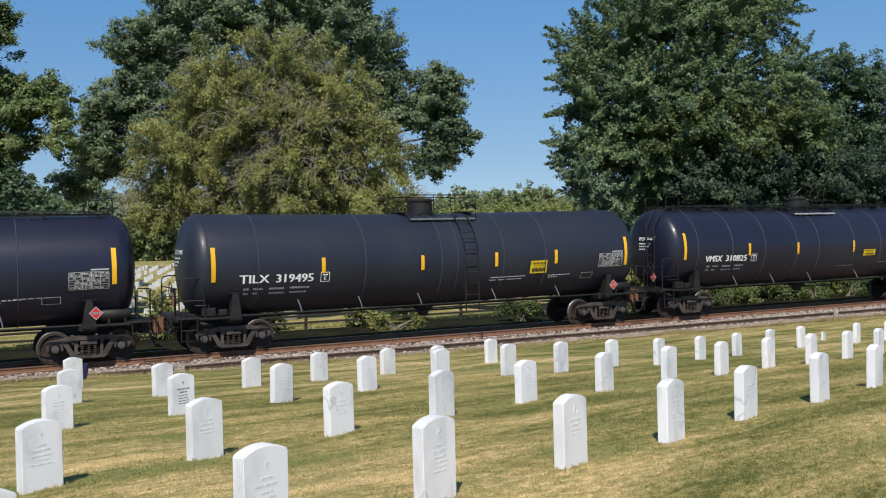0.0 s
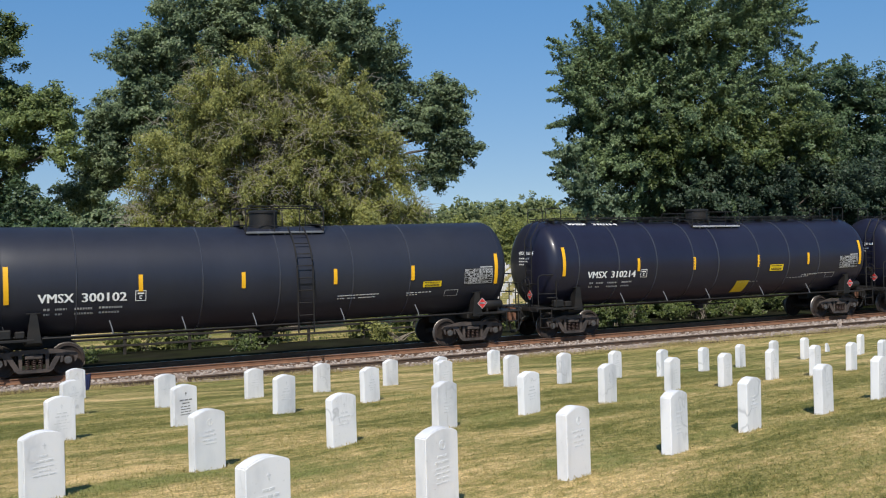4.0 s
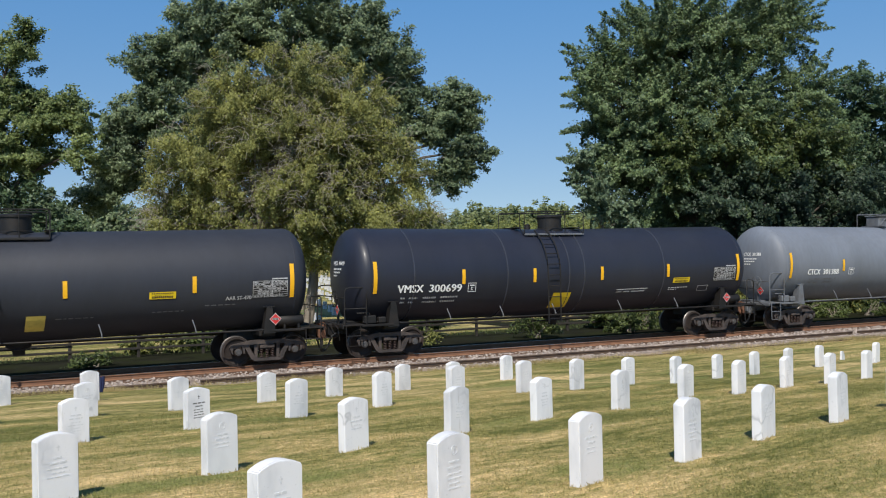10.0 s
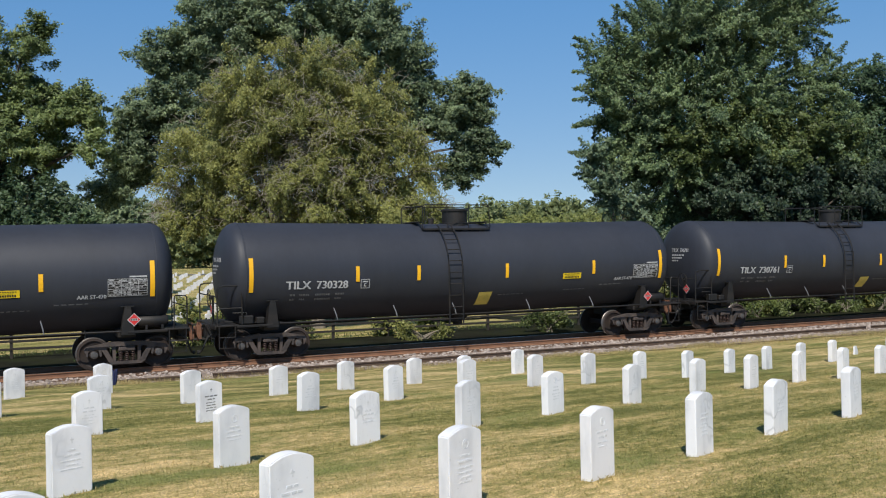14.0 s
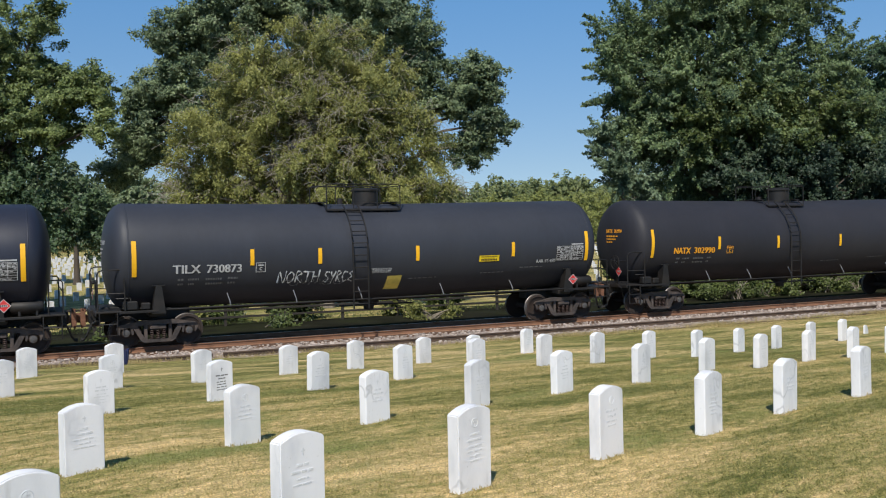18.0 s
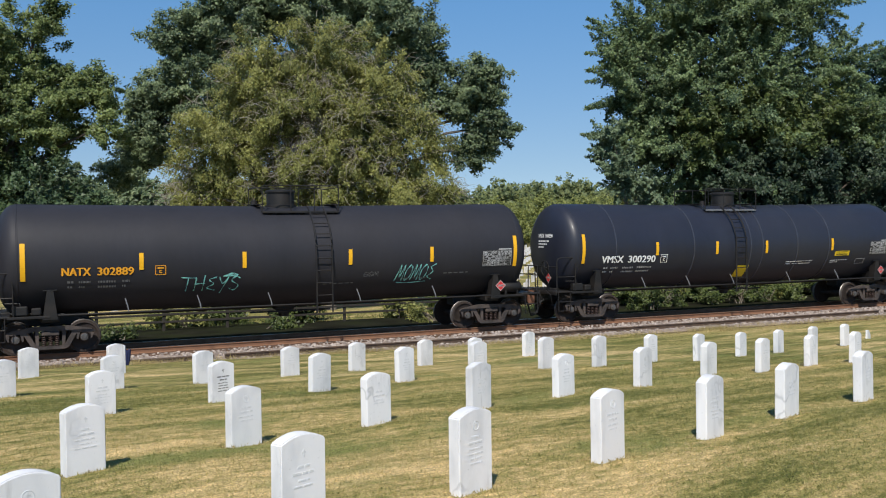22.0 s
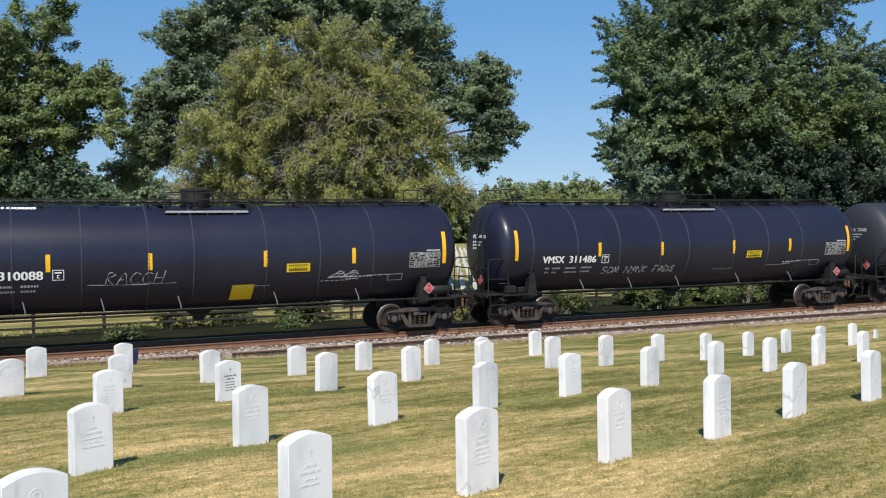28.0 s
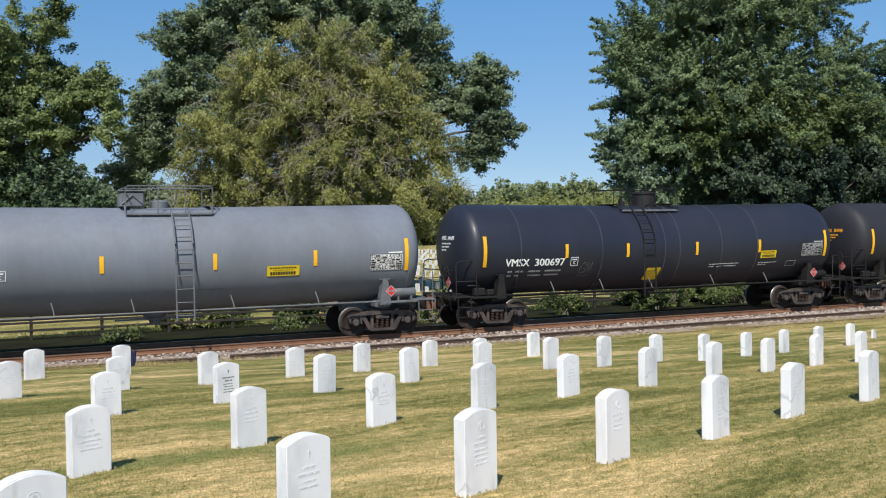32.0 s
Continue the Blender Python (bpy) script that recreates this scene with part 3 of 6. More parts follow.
# track bed with shoulders, one long straight bank
bed = Geo()
prof = [(25.9, -0.40), (26.35, -0.235), (27.0, -0.20), (27.85, -0.165), (28.2, -0.15), (30.6, -0.15), (31.2, -0.25), (32.6, -0.55)]
bx = [-620, -300, -120, -40] + list(np.arange(-10, 60.1, 1.0)) + [120, 300, 640]
for x in bx:
    for y, z in prof:
        bed.v.append((x, y + 0.10 * math.sin(x * 1.7) * (y < 26.6), z))
k = len(prof)
# index 2, the far shoulder, has the train's shadow in its colour
for i in range(len(bx) - 1):
    for j in range(k - 1):
        bed.f.append((i * k + j, (i + 1) * k + j, (i + 1) * k + j + 1, i * k + j + 1)); bed.mi.append(2 if j >= 5 else 1 if j >= 3 else 0)
track_bed = tagged(new("track_bed", bed.mesh("track_bed", M_BALLAST, M_STAINED, M_SHADED_BED)), "pinkish grey crushed-stone ballast under the railway track", "track bed", kind="structure")


def rail_mesh(length, mats):
    g = Geo()
    sec = [(-0.07, -0.165), (0.07, -0.165), (0.07, -0.150), (0.014, -0.125), (0.012, -0.045), (0.036, -0.032), (0.036, -0.004), (0.030, 0.0),
           (-0.030, 0.0), (-0.036, -0.004), (-0.036, -0.032), (-0.012, -0.045), (-0.014, -0.125), (-0.07, -0.150)]
    n = len(sec)
    g.v = [(x, y, z) for x in (-length / 2, length / 2) for y, z in sec]
    for i in range(n):
        g.f.append((i, (i + 1) % n, (i + 1) % n + n, i + n)); g.mi.append(1 if i == 7 else 0)
    g.f += [tuple(range(n)), tuple(range(2 * n - 1, n - 1, -1))]; g.mi += [0, 0]
    return g.mesh("rail", *mats, smooth=30)


track = tagged(new("railway_track"), "straight railway track with rusty rails on ballast", "railway track", kind="structure")
track.location = (0, 0, 0)
rm = rail_mesh(1240, (M_RAIL, M_RAILTOP))
for y in (RAIL_Y, RAIL_Y + 1.505):
    part("rail", rm, track, m=Matrix.Translation((10, y, 0)))
tie = Geo().box(0, 0, 0, 0.23, 2.6, 0.18, 0.012).mesh("tie", M_TIE)
plate = Geo().box(0, 0, 0, 0.18, 0.36, 0.02, 0.004).box(0.0, -0.1, 0.02, 0.03, 0.03, 0.04).box(0.0, 0.1, 0.02, 0.03, 0.03, 0.04).mesh("tie_plate", M_OLDRAIL)
rng = random.Random(4)
for i in range(100):
    x = -9 + i * 0.53 + rng.uniform(-0.03, 0.03)
    s = part("tie", tie, track, m=pose(x, TRACK_Y + rng.uniform(-0.04, 0.04), -0.262, 0, 0, rng.uniform(-0.8, 0.8)))
    part("tie_plate", plate, track, m=Matrix.Translation((x, RAIL_Y, -0.170)))

# old rails that lie along the toe of the ballast
old = rail_mesh(26.0, (M_OLDRAIL, M_OLDRAIL))
for i, (x, y, z, a) in enumerate(((-8.0, 26.62, -0.075, 0.05), (18.3, 26.66, -0.075, 0.0), (44.6, 26.64, -0.075, -0.05))):
    o = tagged(new("old_rail", old), "dark rusted spare rail lying at the edge of the ballast", "rail", "old rails by the track")
    o.matrix_basis = pose(x, y, z, 0, 0, a)
o = tagged(new("old_rail", old), "dark rusted spare rail half sunk in the grass", "rail", "old rails by the track")
o.matrix_basis = pose(30.0, 25.62, float(ground_z(30.0, 25.62)) + 0.03, 0, 0, -0.1)

# loose stones of the ballast
np.random.seed(7)
ico = bmesh.new(); bmesh.ops.create_icosphere(ico, subdivisions=1, radius=1)
iv = np.array([v.co[:] for v in ico.verts]); ifc = np.array([[v.index for v in q.verts] for q in ico.faces]); ico.free()


def scatter_stones(name, n, xr, yr, zf, size, material):
    V, F = [], []
    for i in range(n):
        x, y = np.random.uniform(*xr), np.random.uniform(*yr)
        s = size * np.random.uniform(0.5, 1.3) * np.array([1.25, 0.95, 0.7]) * np.random.uniform(0.7, 1.2, 3)
        a = np.random.uniform(0, 6.28)
        p = iv * s * np.random.uniform(0.75, 1.2, (len(iv), 1))
        p = np.stack([p[:, 0] * np.cos(a) - p[:, 1] * np.sin(a), p[:, 0] * np.sin(a) + p[:, 1] * np.cos(a), p[:, 2]], -1)
        V.append(p + (x, y, zf(x, y) + s[2] * 0.25)); F.append(ifc + i * len(iv))
    me = bpy.data.meshes.new(name)
    me.from_pydata(np.concatenate(V).tolist(), [], np.concatenate(F).tolist())
    me.materials.append(material); me.update()
    return new(name, me)


def bed_z(x, y):
    return float(np.interp(y, [p[0] for p in prof], [p[1] for p in prof]))


tagged(scatter_stones("ballast_stones", 7500, (-4, 46), (26.2, 28.2), bed_z, 0.045, M_STONE_BIT), "loose pinkish grey ballast stones beside the rail", "gravel", kind="stuff")

# ---- headstones ----
STONES_NEAR = ((0.46, 7.83, 0.55), (1.86, 8.4, 0.54), (3.3, 8.82, 0.54), (2.8, 5.63, 0.58), (4.18, 6.01, 0.56), (5.55, 6.43, 0.54), (6.95, 6.94, 0.53), (8.62, 7.48, 0.54), (6.12, 9.78, 0.54), (7.7, 10.3, 0.53), (4.73, 9.35, 0.53), (2.34, 11.89, 0.52), (3.82, 12.49, 0.53), (4.2, 15.44, 0.52), (2.68, 15.06, 0.53), (0.15, 17.84, 0.54), (1.26, 14.57, 0.52), (0.86, 11.42, 0.51), (-0.21, 14.4, 0.52), (5.56, 15.9, 0.52), (5.31, 12.99, 0.53), (7.13, 16.42, 0.52))
STONES_FAR = ((10.0, 17.43, 0.54), (8.21, 13.7, 0.55), (9.58, 14.13, 0.55), (10.96, 14.44, 0.55), (12.46, 14.85, 0.54), (9.28, 10.83, 0.51), (13.83, 15.16, 0.52), (10.66, 11.19, 0.52), (15.35, 15.65, 0.51), (12.19, 11.68, 0.53), (18.42, 16.61, 0.52), (13.65, 12.06, 0.54), (21.4, 17.41, 0.54), (15.03, 12.42, 0.54), (10.07, 7.9, 0.54), (0.02, 4.86, 0.63), (1.49, 5.25, 0.6), (1.65, 18.3, 0.55), (6.81, 13.5, 0.52), (8.34, 16.69, 0.53), (16.86, 16.12, 0.55), (16.49, 12.87, 0.54), (22.98, 17.67, 0.54))



STONE_YAW = 21.5


def headstone_mesh(w, h, d=0.102, sunk=0.22):
    """Upright slab with a shallow curved top and softened edges; front face at y = 0."""
    bm = bmesh.new()
    n = 14
    outline = [(-w / 2, -sunk), (w / 2, -sunk)]
    rise = 0.046
    for i in range(n + 1):
        a = 1 - 2 * i / n
        outline.append((a * w / 2, h - rise * a * a))
    vs = [bm.verts.new((x, 0, z)) for x, z in outline]
    f = bm.faces.new(vs)
    r = bmesh.ops.extrude_face_region(bm, geom=[f])
    bmesh.ops.translate(bm, verts=[v for v in r["geom"] if isinstance(v, bmesh.types.BMVert)], vec=(0, d, 0))
    bmesh.ops.recalc_face_normals(bm, faces=bm.faces[:])
    ed = [e for e in bm.edges if e.calc_face_angle(0) > 0.4 and max(v.co.z for v in e.verts) > -sunk + 0.01]
    bmesh.ops.bevel(bm, geom=ed, offset=0.007, segments=2, affect="EDGES")
    me = bpy.data.meshes.new("slab")
    bm.to_mesh(me); bm.free()
    me.materials.append(M_MARBLE)
    me.polygons.foreach_set("use_smooth", [True] * len(me.polygons)); me.set_sharp_from_angle(angle=radians(30))
    return me


def inscription_mesh(seed, h, material):
    """Carved emblem in a ring over lines that cannot be read: plain bars."""
    g, r = Geo(), random.Random(seed)
    y = -0.0004
    zc = h - 0.115
    ring = [(0.030 * math.cos(a * math.tau / 20), y, zc + 0.030 * math.sin(a * math.tau / 20)) for a in range(20)]
    if r.random() < 0.3:
        g.tube(ring, 0.0022, 4, closed=True)
    g.box(0, y, zc, 0.008, 0.003, 0.044); g.box(0, y, zc + 0.006, 0.03, 0.003, 0.008)
    z = zc - 0.085
    for i in range(r.choice((4, 5, 6))):
        wd = r.uniform(0.08, 0.19)
        hgt = 0.019 if i < 2 else 0.013
        x = -wd / 2
        while x < wd / 2 - 0.01:
            s = min(r.uniform(0.025, 0.07), wd / 2 - x)
            g.box(x + s / 2, y, z + hgt / 2, s, 0.003, hgt * 0.8)
            x += s + 0.012
        z -= hgt + 0.02
        if z < 0.12:
            break
    return g.mesh("inscription", material, smooth=0)


stone_rng = random.Random(11)
for i, (x, y, h) in enumerate(STONES_NEAR + STONES_FAR):
    z = float(ground_z(x, y))
    st = tagged(new("headstone"), "white marble upright headstone with a curved top standing in the lawn", "headstone", "headstones on the lawn")
    st.matrix_basis = pose(x, y, z - 0.004, stone_rng.uniform(-0.9, 0.6), stone_rng.uniform(-0.7, 0.7), STONE_YAW + stone_rng.uniform(-1.2, 1.2))
    hh = round(h + 0.0, 2)
    part("slab", shared(("slab", hh), lambda: headstone_mesh(0.33, hh)), st)
    if y < 20.5:
        part("inscription", shared(("ins", i % 12, hh, i == 11), lambda: inscription_mesh(i % 12, hh, M_CARVED_DARK if i == 11 else M_CARVED)), st, "faintly carved emblem and lines of lettering")["kind"] = "stuff"

# small slanted marker and a bit of blue cloth
mk = Geo().prism([(-0.15, -0.1), (0.17, -0.1), (0.17, 0.10), (0.02, 0.25), (-0.12, 0.25)], 0, 0.05).mesh("marker", M_MARBLE)
o = tagged(new("slanted_marker", mk), "small white marble marker with a slanted top in the grass", "marker")
o.matrix_basis = pose(21.98, 19.05, float(ground_z(21.98, 19.05)), 0, 0, 25)
g = Geo()
for i in range(7):
    a = i * 0.9
    g.tube([(0.02 * math.cos(a), 0.02 * math.sin(a), 0), (0.05 * math.cos(a), 0.05 * math.sin(a), 0.16), (0.055 * math.cos(a), 0.055 * math.sin(a), 0.40 - 0.02 * (i % 3))], [0.012, 0.022, 0.03], 7)
o = tagged(new("blue_bouquet", g.mesh("blue_bouquet", M_BLUE)), "small navy blue bouquet standing behind a headstone", "bouquet")
o.matrix_basis = pose(2.33, 23.40, float(ground_z(2.33, 23.40)), 0, 2, 0)
# ---- trees and shrubs ----
def crown_mesh(name, lobes, leaf, material, seed, density=1.0, droop=0.0, clump=0.62, per=150, spray=1.0, reach=1.0):
    """Many leaves in sprays that point outwards near the skin of rough lobes (x, y, z, radius)."""
    rs = np.random.RandomState(seed)
    mid = np.array([l[:3] for l in lobes]).mean(0)
    C, S, O = [], [], []
    for x, y, z, r in lobes:
        n = max(5, int(5.6 * density * (r / clump) ** 2))
        d = rs.normal(size=(n, 3)); d /= np.linalg.norm(d, axis=1)[:, None]
        rad = reach * r * (rs.uniform(0.18, 1.05, n) ** 0.5) * (0.88 + 0.22 * np.sin(d[:, 0] * 5 + d[:, 2] * 7 + seed + x))
        ctr = np.array([x, y, z])
        C.append(ctr + d * rad[:, None] * (1, 1, 0.92)); S.append(clump * rs.uniform(0.4, 1.3, n))
        out = d + 0.35 * (ctr - mid) / (np.linalg.norm(ctr - mid) + 1) + np.array([0, 0, 0.15 - droop])
        O.append(out / np.linalg.norm(out, axis=1)[:, None])
    C, S, O = np.concatenate(C), np.concatenate(S), np.concatenate(O)
    k = (per * rs.uniform(0.6, 1.3, len(C)) * (S / clump) ** 2).astype(int) + 12
    base, sc, out = np.repeat(C, k, 0), np.repeat(S, k), np.repeat(O, k, 0)
    n = len(base)
    along = rs.uniform(-0.6, 1.15, n)
    off = out * (along * spray * sc)[:, None] + rs.normal(size=(n, 3)) * (sc * ((0.42 - 0.20 * np.clip(along, 0, 1)) if spray < 1.3 else (0.36 - 0.29 * np.clip(along, 0, 1))))[:, None] * (1, 1, 0.7)
    off[:, 2] -= droop * sc * rs.uniform(0, 1.6, n)
    pos = base + off
    nrm = rs.normal(size=(n, 3)) * 0.62 + out * 0.35 + np.array([-0.25, -0.37, 0.60])
    nrm /= np.linalg.norm(nrm, axis=1)[:, None]
    t = np.cross(nrm, rs.normal(size=(n, 3))); t /= np.linalg.norm(t, axis=1)[:, None] + 1e-9
    b = np.cross(nrm, t)
    ln = leaf * rs.uniform(0.6, 1.35, n)
    t[:, 2] -= droop * 0.8
    return leaves(name, pos, t * ln[:, None], b * (ln * rs.uniform(0.45, 0.75, n))[:, None], material)


def limb(g, p, q, r0, r1, r, kinks=5):
    """A tapered, slightly crooked limb."""
    p, q = Vector(p), Vector(q)
    pts, rr = [], []
    for i in range(kinks + 1):
        t = i / kinks
        w = Vector((r.uniform(-1, 1), r.uniform(-1, 1), r.uniform(-0.5, 0.5))) * (p - q).length * 0.035 * (0 < i < kinks)
        pts.append(p.lerp(q, t) + w + Vector((0, 0, 0.06 * (p - q).length * math.sin(t * math.pi))))
        rr.append(r0 + (r1 - r0) * t)
    g.tube(pts, rr, 7)
    return pts


def tree(name, label, base, fork, lobes, leaf, lmat, bark, seed, trunk_r=0.35, density=1.0, droop=0.0, clump=0.62, per=150, stems=1, group="", twigs=2, bare=0, fore=(), spray=1.0, reach=1.0):
    r = random.Random(seed)
    root = tagged(new(name), label, "tree", group)
    b = Vector(base)
    gt = Geo()
    tops = []
    for s in range(stems):
        off = Vector((r.uniform(-1, 1), r.uniform(-0.5, 0.5), 0)) * 0.5 * (stems > 1)
        top = Vector(fork) + off * 3 + Vector((0, 0, r.uniform(-0.5, 0.5)))
        gt.tube([b + off - Vector((0, 0, 0.5)), b + off + Vector((0, 0, 0.05)), b + off * 1.2 + Vector((0, 0, 0.6)), (b + off * 1.6).lerp(top, 0.5), top],
                [trunk_r * 1.6, trunk_r * 1.35, trunk_r, trunk_r * 0.85, trunk_r * 0.62], 12)
        tops.append(top)
    part("trunk", gt.mesh("trunk", bark, smooth=60), root)
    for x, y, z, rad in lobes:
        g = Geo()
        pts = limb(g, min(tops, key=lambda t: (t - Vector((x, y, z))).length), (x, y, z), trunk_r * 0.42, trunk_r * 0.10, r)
        for k in range(twigs * 3):
            a = pts[r.randrange(2, len(pts))]
            d = Vector((r.uniform(-1, 1), r.uniform(-1, 1), r.uniform(-0.4, 1) - droop)).normalized() * rad * r.uniform(0.6, 1.0)
            limb(g, a, Vector(a) + d, trunk_r * 0.08, 0.008, r, 3)
        part("limb", g.mesh("limb", bark, smooth=60), root)
    for q in fore:
        g = Geo()
        pts = limb(g, min(tops, key=lambda t: (t - Vector(q)).length), q, trunk_r * 0.30, trunk_r * 0.08, r, 7)
        for k in range(6):
            a = pts[r.randrange(3, len(pts))]
            limb(g, a, Vector(a) + Vector((r.uniform(-1, 1), r.uniform(-1, 0.3), r.uniform(-0.3, 1))).normalized() * r.uniform(0.7, 1.6), trunk_r * 0.075, 0.008, r, 4)
        part("limb", g.mesh("limb", bark, smooth=60), root)
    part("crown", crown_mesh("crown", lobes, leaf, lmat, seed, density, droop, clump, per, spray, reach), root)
    if bare:
        # bare outer twigs that arch out of the crown and hang
        g = Geo()
        for x, y, z, rad in lobes:
            for k in range(bare):
                d = Vector((r.uniform(-1, 1), r.uniform(-1, 0.5), r.uniform(-0.35, 1))).normalized()
                p = Vector((x, y, z)) + d * rad * r.uniform(0.55, 0.9)
                q = p + (d + Vector((r.uniform(-1, 1), r.uniform(-1, 1), r.uniform(-0.6, 0.6)))) * r.uniform(0.2, 0.55)
                s = q + Vector((d.x * 0.4 + r.uniform(-0.5, 0.5), d.y * 0.3, r.uniform(-0.6, 0.15)))
                g.tube([p, p.lerp(q, 0.6) + Vector((r.uniform(-0.08, 0.08), 0, 0.08)), q, s], [0.013, 0.010, 0.008, 0.004], 4, cap=False)
        tagged(part("twigwork", g.mesh("twigwork", M_TWIG, smooth=60), root, "bare grey twigs"), kind="stuff")
    return root


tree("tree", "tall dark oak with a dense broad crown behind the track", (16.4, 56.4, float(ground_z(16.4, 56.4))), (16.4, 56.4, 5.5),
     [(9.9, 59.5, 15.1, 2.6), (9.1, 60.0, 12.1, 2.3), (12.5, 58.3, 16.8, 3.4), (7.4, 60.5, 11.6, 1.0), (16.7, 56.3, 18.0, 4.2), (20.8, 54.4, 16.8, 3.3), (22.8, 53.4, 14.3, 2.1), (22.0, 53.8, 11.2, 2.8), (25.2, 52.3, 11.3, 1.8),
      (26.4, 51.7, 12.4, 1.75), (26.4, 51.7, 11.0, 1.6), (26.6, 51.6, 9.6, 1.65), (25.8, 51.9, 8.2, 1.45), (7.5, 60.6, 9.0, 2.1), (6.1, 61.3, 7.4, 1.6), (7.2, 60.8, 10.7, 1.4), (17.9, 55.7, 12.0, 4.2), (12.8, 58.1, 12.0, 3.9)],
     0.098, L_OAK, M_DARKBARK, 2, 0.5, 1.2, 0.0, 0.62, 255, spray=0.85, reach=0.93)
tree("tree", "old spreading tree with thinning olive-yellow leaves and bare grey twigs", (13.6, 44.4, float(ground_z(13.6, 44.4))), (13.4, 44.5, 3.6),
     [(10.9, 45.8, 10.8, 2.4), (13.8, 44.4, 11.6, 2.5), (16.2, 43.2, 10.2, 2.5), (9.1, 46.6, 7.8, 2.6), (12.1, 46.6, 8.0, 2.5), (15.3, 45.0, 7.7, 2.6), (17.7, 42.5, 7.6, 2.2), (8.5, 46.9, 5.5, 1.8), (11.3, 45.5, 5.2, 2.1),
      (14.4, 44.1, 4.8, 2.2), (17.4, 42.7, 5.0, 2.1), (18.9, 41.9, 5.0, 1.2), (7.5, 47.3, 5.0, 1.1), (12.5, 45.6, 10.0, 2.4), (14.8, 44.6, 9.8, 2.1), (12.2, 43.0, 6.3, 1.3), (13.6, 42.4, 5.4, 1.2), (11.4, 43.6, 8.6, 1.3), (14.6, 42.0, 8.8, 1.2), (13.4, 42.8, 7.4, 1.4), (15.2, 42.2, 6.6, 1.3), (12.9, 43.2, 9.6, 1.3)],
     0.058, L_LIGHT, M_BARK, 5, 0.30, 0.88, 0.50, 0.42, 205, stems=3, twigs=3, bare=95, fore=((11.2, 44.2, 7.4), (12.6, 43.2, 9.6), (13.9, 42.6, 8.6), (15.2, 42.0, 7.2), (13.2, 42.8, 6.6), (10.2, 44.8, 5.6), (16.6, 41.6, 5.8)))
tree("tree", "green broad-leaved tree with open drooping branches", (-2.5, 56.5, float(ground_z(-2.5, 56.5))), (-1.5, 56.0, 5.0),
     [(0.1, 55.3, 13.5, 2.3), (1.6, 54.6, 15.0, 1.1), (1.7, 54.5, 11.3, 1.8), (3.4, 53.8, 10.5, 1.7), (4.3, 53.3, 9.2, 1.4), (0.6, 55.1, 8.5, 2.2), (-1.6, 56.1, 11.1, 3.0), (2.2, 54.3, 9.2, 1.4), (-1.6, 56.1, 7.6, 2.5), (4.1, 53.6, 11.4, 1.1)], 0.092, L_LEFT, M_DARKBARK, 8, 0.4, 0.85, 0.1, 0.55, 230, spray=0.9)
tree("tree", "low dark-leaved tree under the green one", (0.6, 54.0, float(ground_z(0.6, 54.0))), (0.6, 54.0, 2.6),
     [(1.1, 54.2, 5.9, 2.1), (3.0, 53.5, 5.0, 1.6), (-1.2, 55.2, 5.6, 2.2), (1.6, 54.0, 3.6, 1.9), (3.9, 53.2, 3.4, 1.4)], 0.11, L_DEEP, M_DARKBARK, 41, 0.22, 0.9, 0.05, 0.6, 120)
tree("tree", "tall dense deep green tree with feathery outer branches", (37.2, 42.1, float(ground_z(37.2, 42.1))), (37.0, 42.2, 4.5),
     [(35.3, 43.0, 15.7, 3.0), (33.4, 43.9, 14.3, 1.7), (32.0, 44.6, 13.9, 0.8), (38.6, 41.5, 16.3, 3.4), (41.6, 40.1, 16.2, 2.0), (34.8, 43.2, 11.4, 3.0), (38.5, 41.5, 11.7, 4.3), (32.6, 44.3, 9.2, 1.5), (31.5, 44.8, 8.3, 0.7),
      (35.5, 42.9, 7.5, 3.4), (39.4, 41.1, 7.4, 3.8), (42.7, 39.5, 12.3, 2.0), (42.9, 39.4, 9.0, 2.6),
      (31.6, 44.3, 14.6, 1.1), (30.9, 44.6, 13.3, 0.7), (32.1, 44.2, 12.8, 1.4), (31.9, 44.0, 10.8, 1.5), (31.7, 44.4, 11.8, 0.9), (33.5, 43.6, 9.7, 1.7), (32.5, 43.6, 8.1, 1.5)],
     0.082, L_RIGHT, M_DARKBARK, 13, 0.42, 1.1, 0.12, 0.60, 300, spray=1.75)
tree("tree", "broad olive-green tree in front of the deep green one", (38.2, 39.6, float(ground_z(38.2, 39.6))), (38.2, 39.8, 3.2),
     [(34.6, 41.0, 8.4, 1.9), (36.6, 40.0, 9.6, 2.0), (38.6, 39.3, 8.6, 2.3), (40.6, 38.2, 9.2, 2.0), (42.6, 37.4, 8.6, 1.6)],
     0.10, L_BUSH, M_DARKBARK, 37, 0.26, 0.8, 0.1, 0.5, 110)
# leaf colour holds the deep shade below the big crown
tree("tree", "low-branched tree at the edge of the wood, leaves darkened for shade", (39.0, 38.9, float(ground_z(39.0, 38.9))), (39.0, 39.0, 2.4),
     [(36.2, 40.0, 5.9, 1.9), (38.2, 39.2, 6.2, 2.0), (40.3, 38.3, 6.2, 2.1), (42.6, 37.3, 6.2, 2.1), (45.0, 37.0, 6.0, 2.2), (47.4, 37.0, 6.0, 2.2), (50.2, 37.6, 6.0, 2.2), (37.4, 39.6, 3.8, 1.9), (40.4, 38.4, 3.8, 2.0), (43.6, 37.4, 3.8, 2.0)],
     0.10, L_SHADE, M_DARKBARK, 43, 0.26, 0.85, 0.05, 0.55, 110)
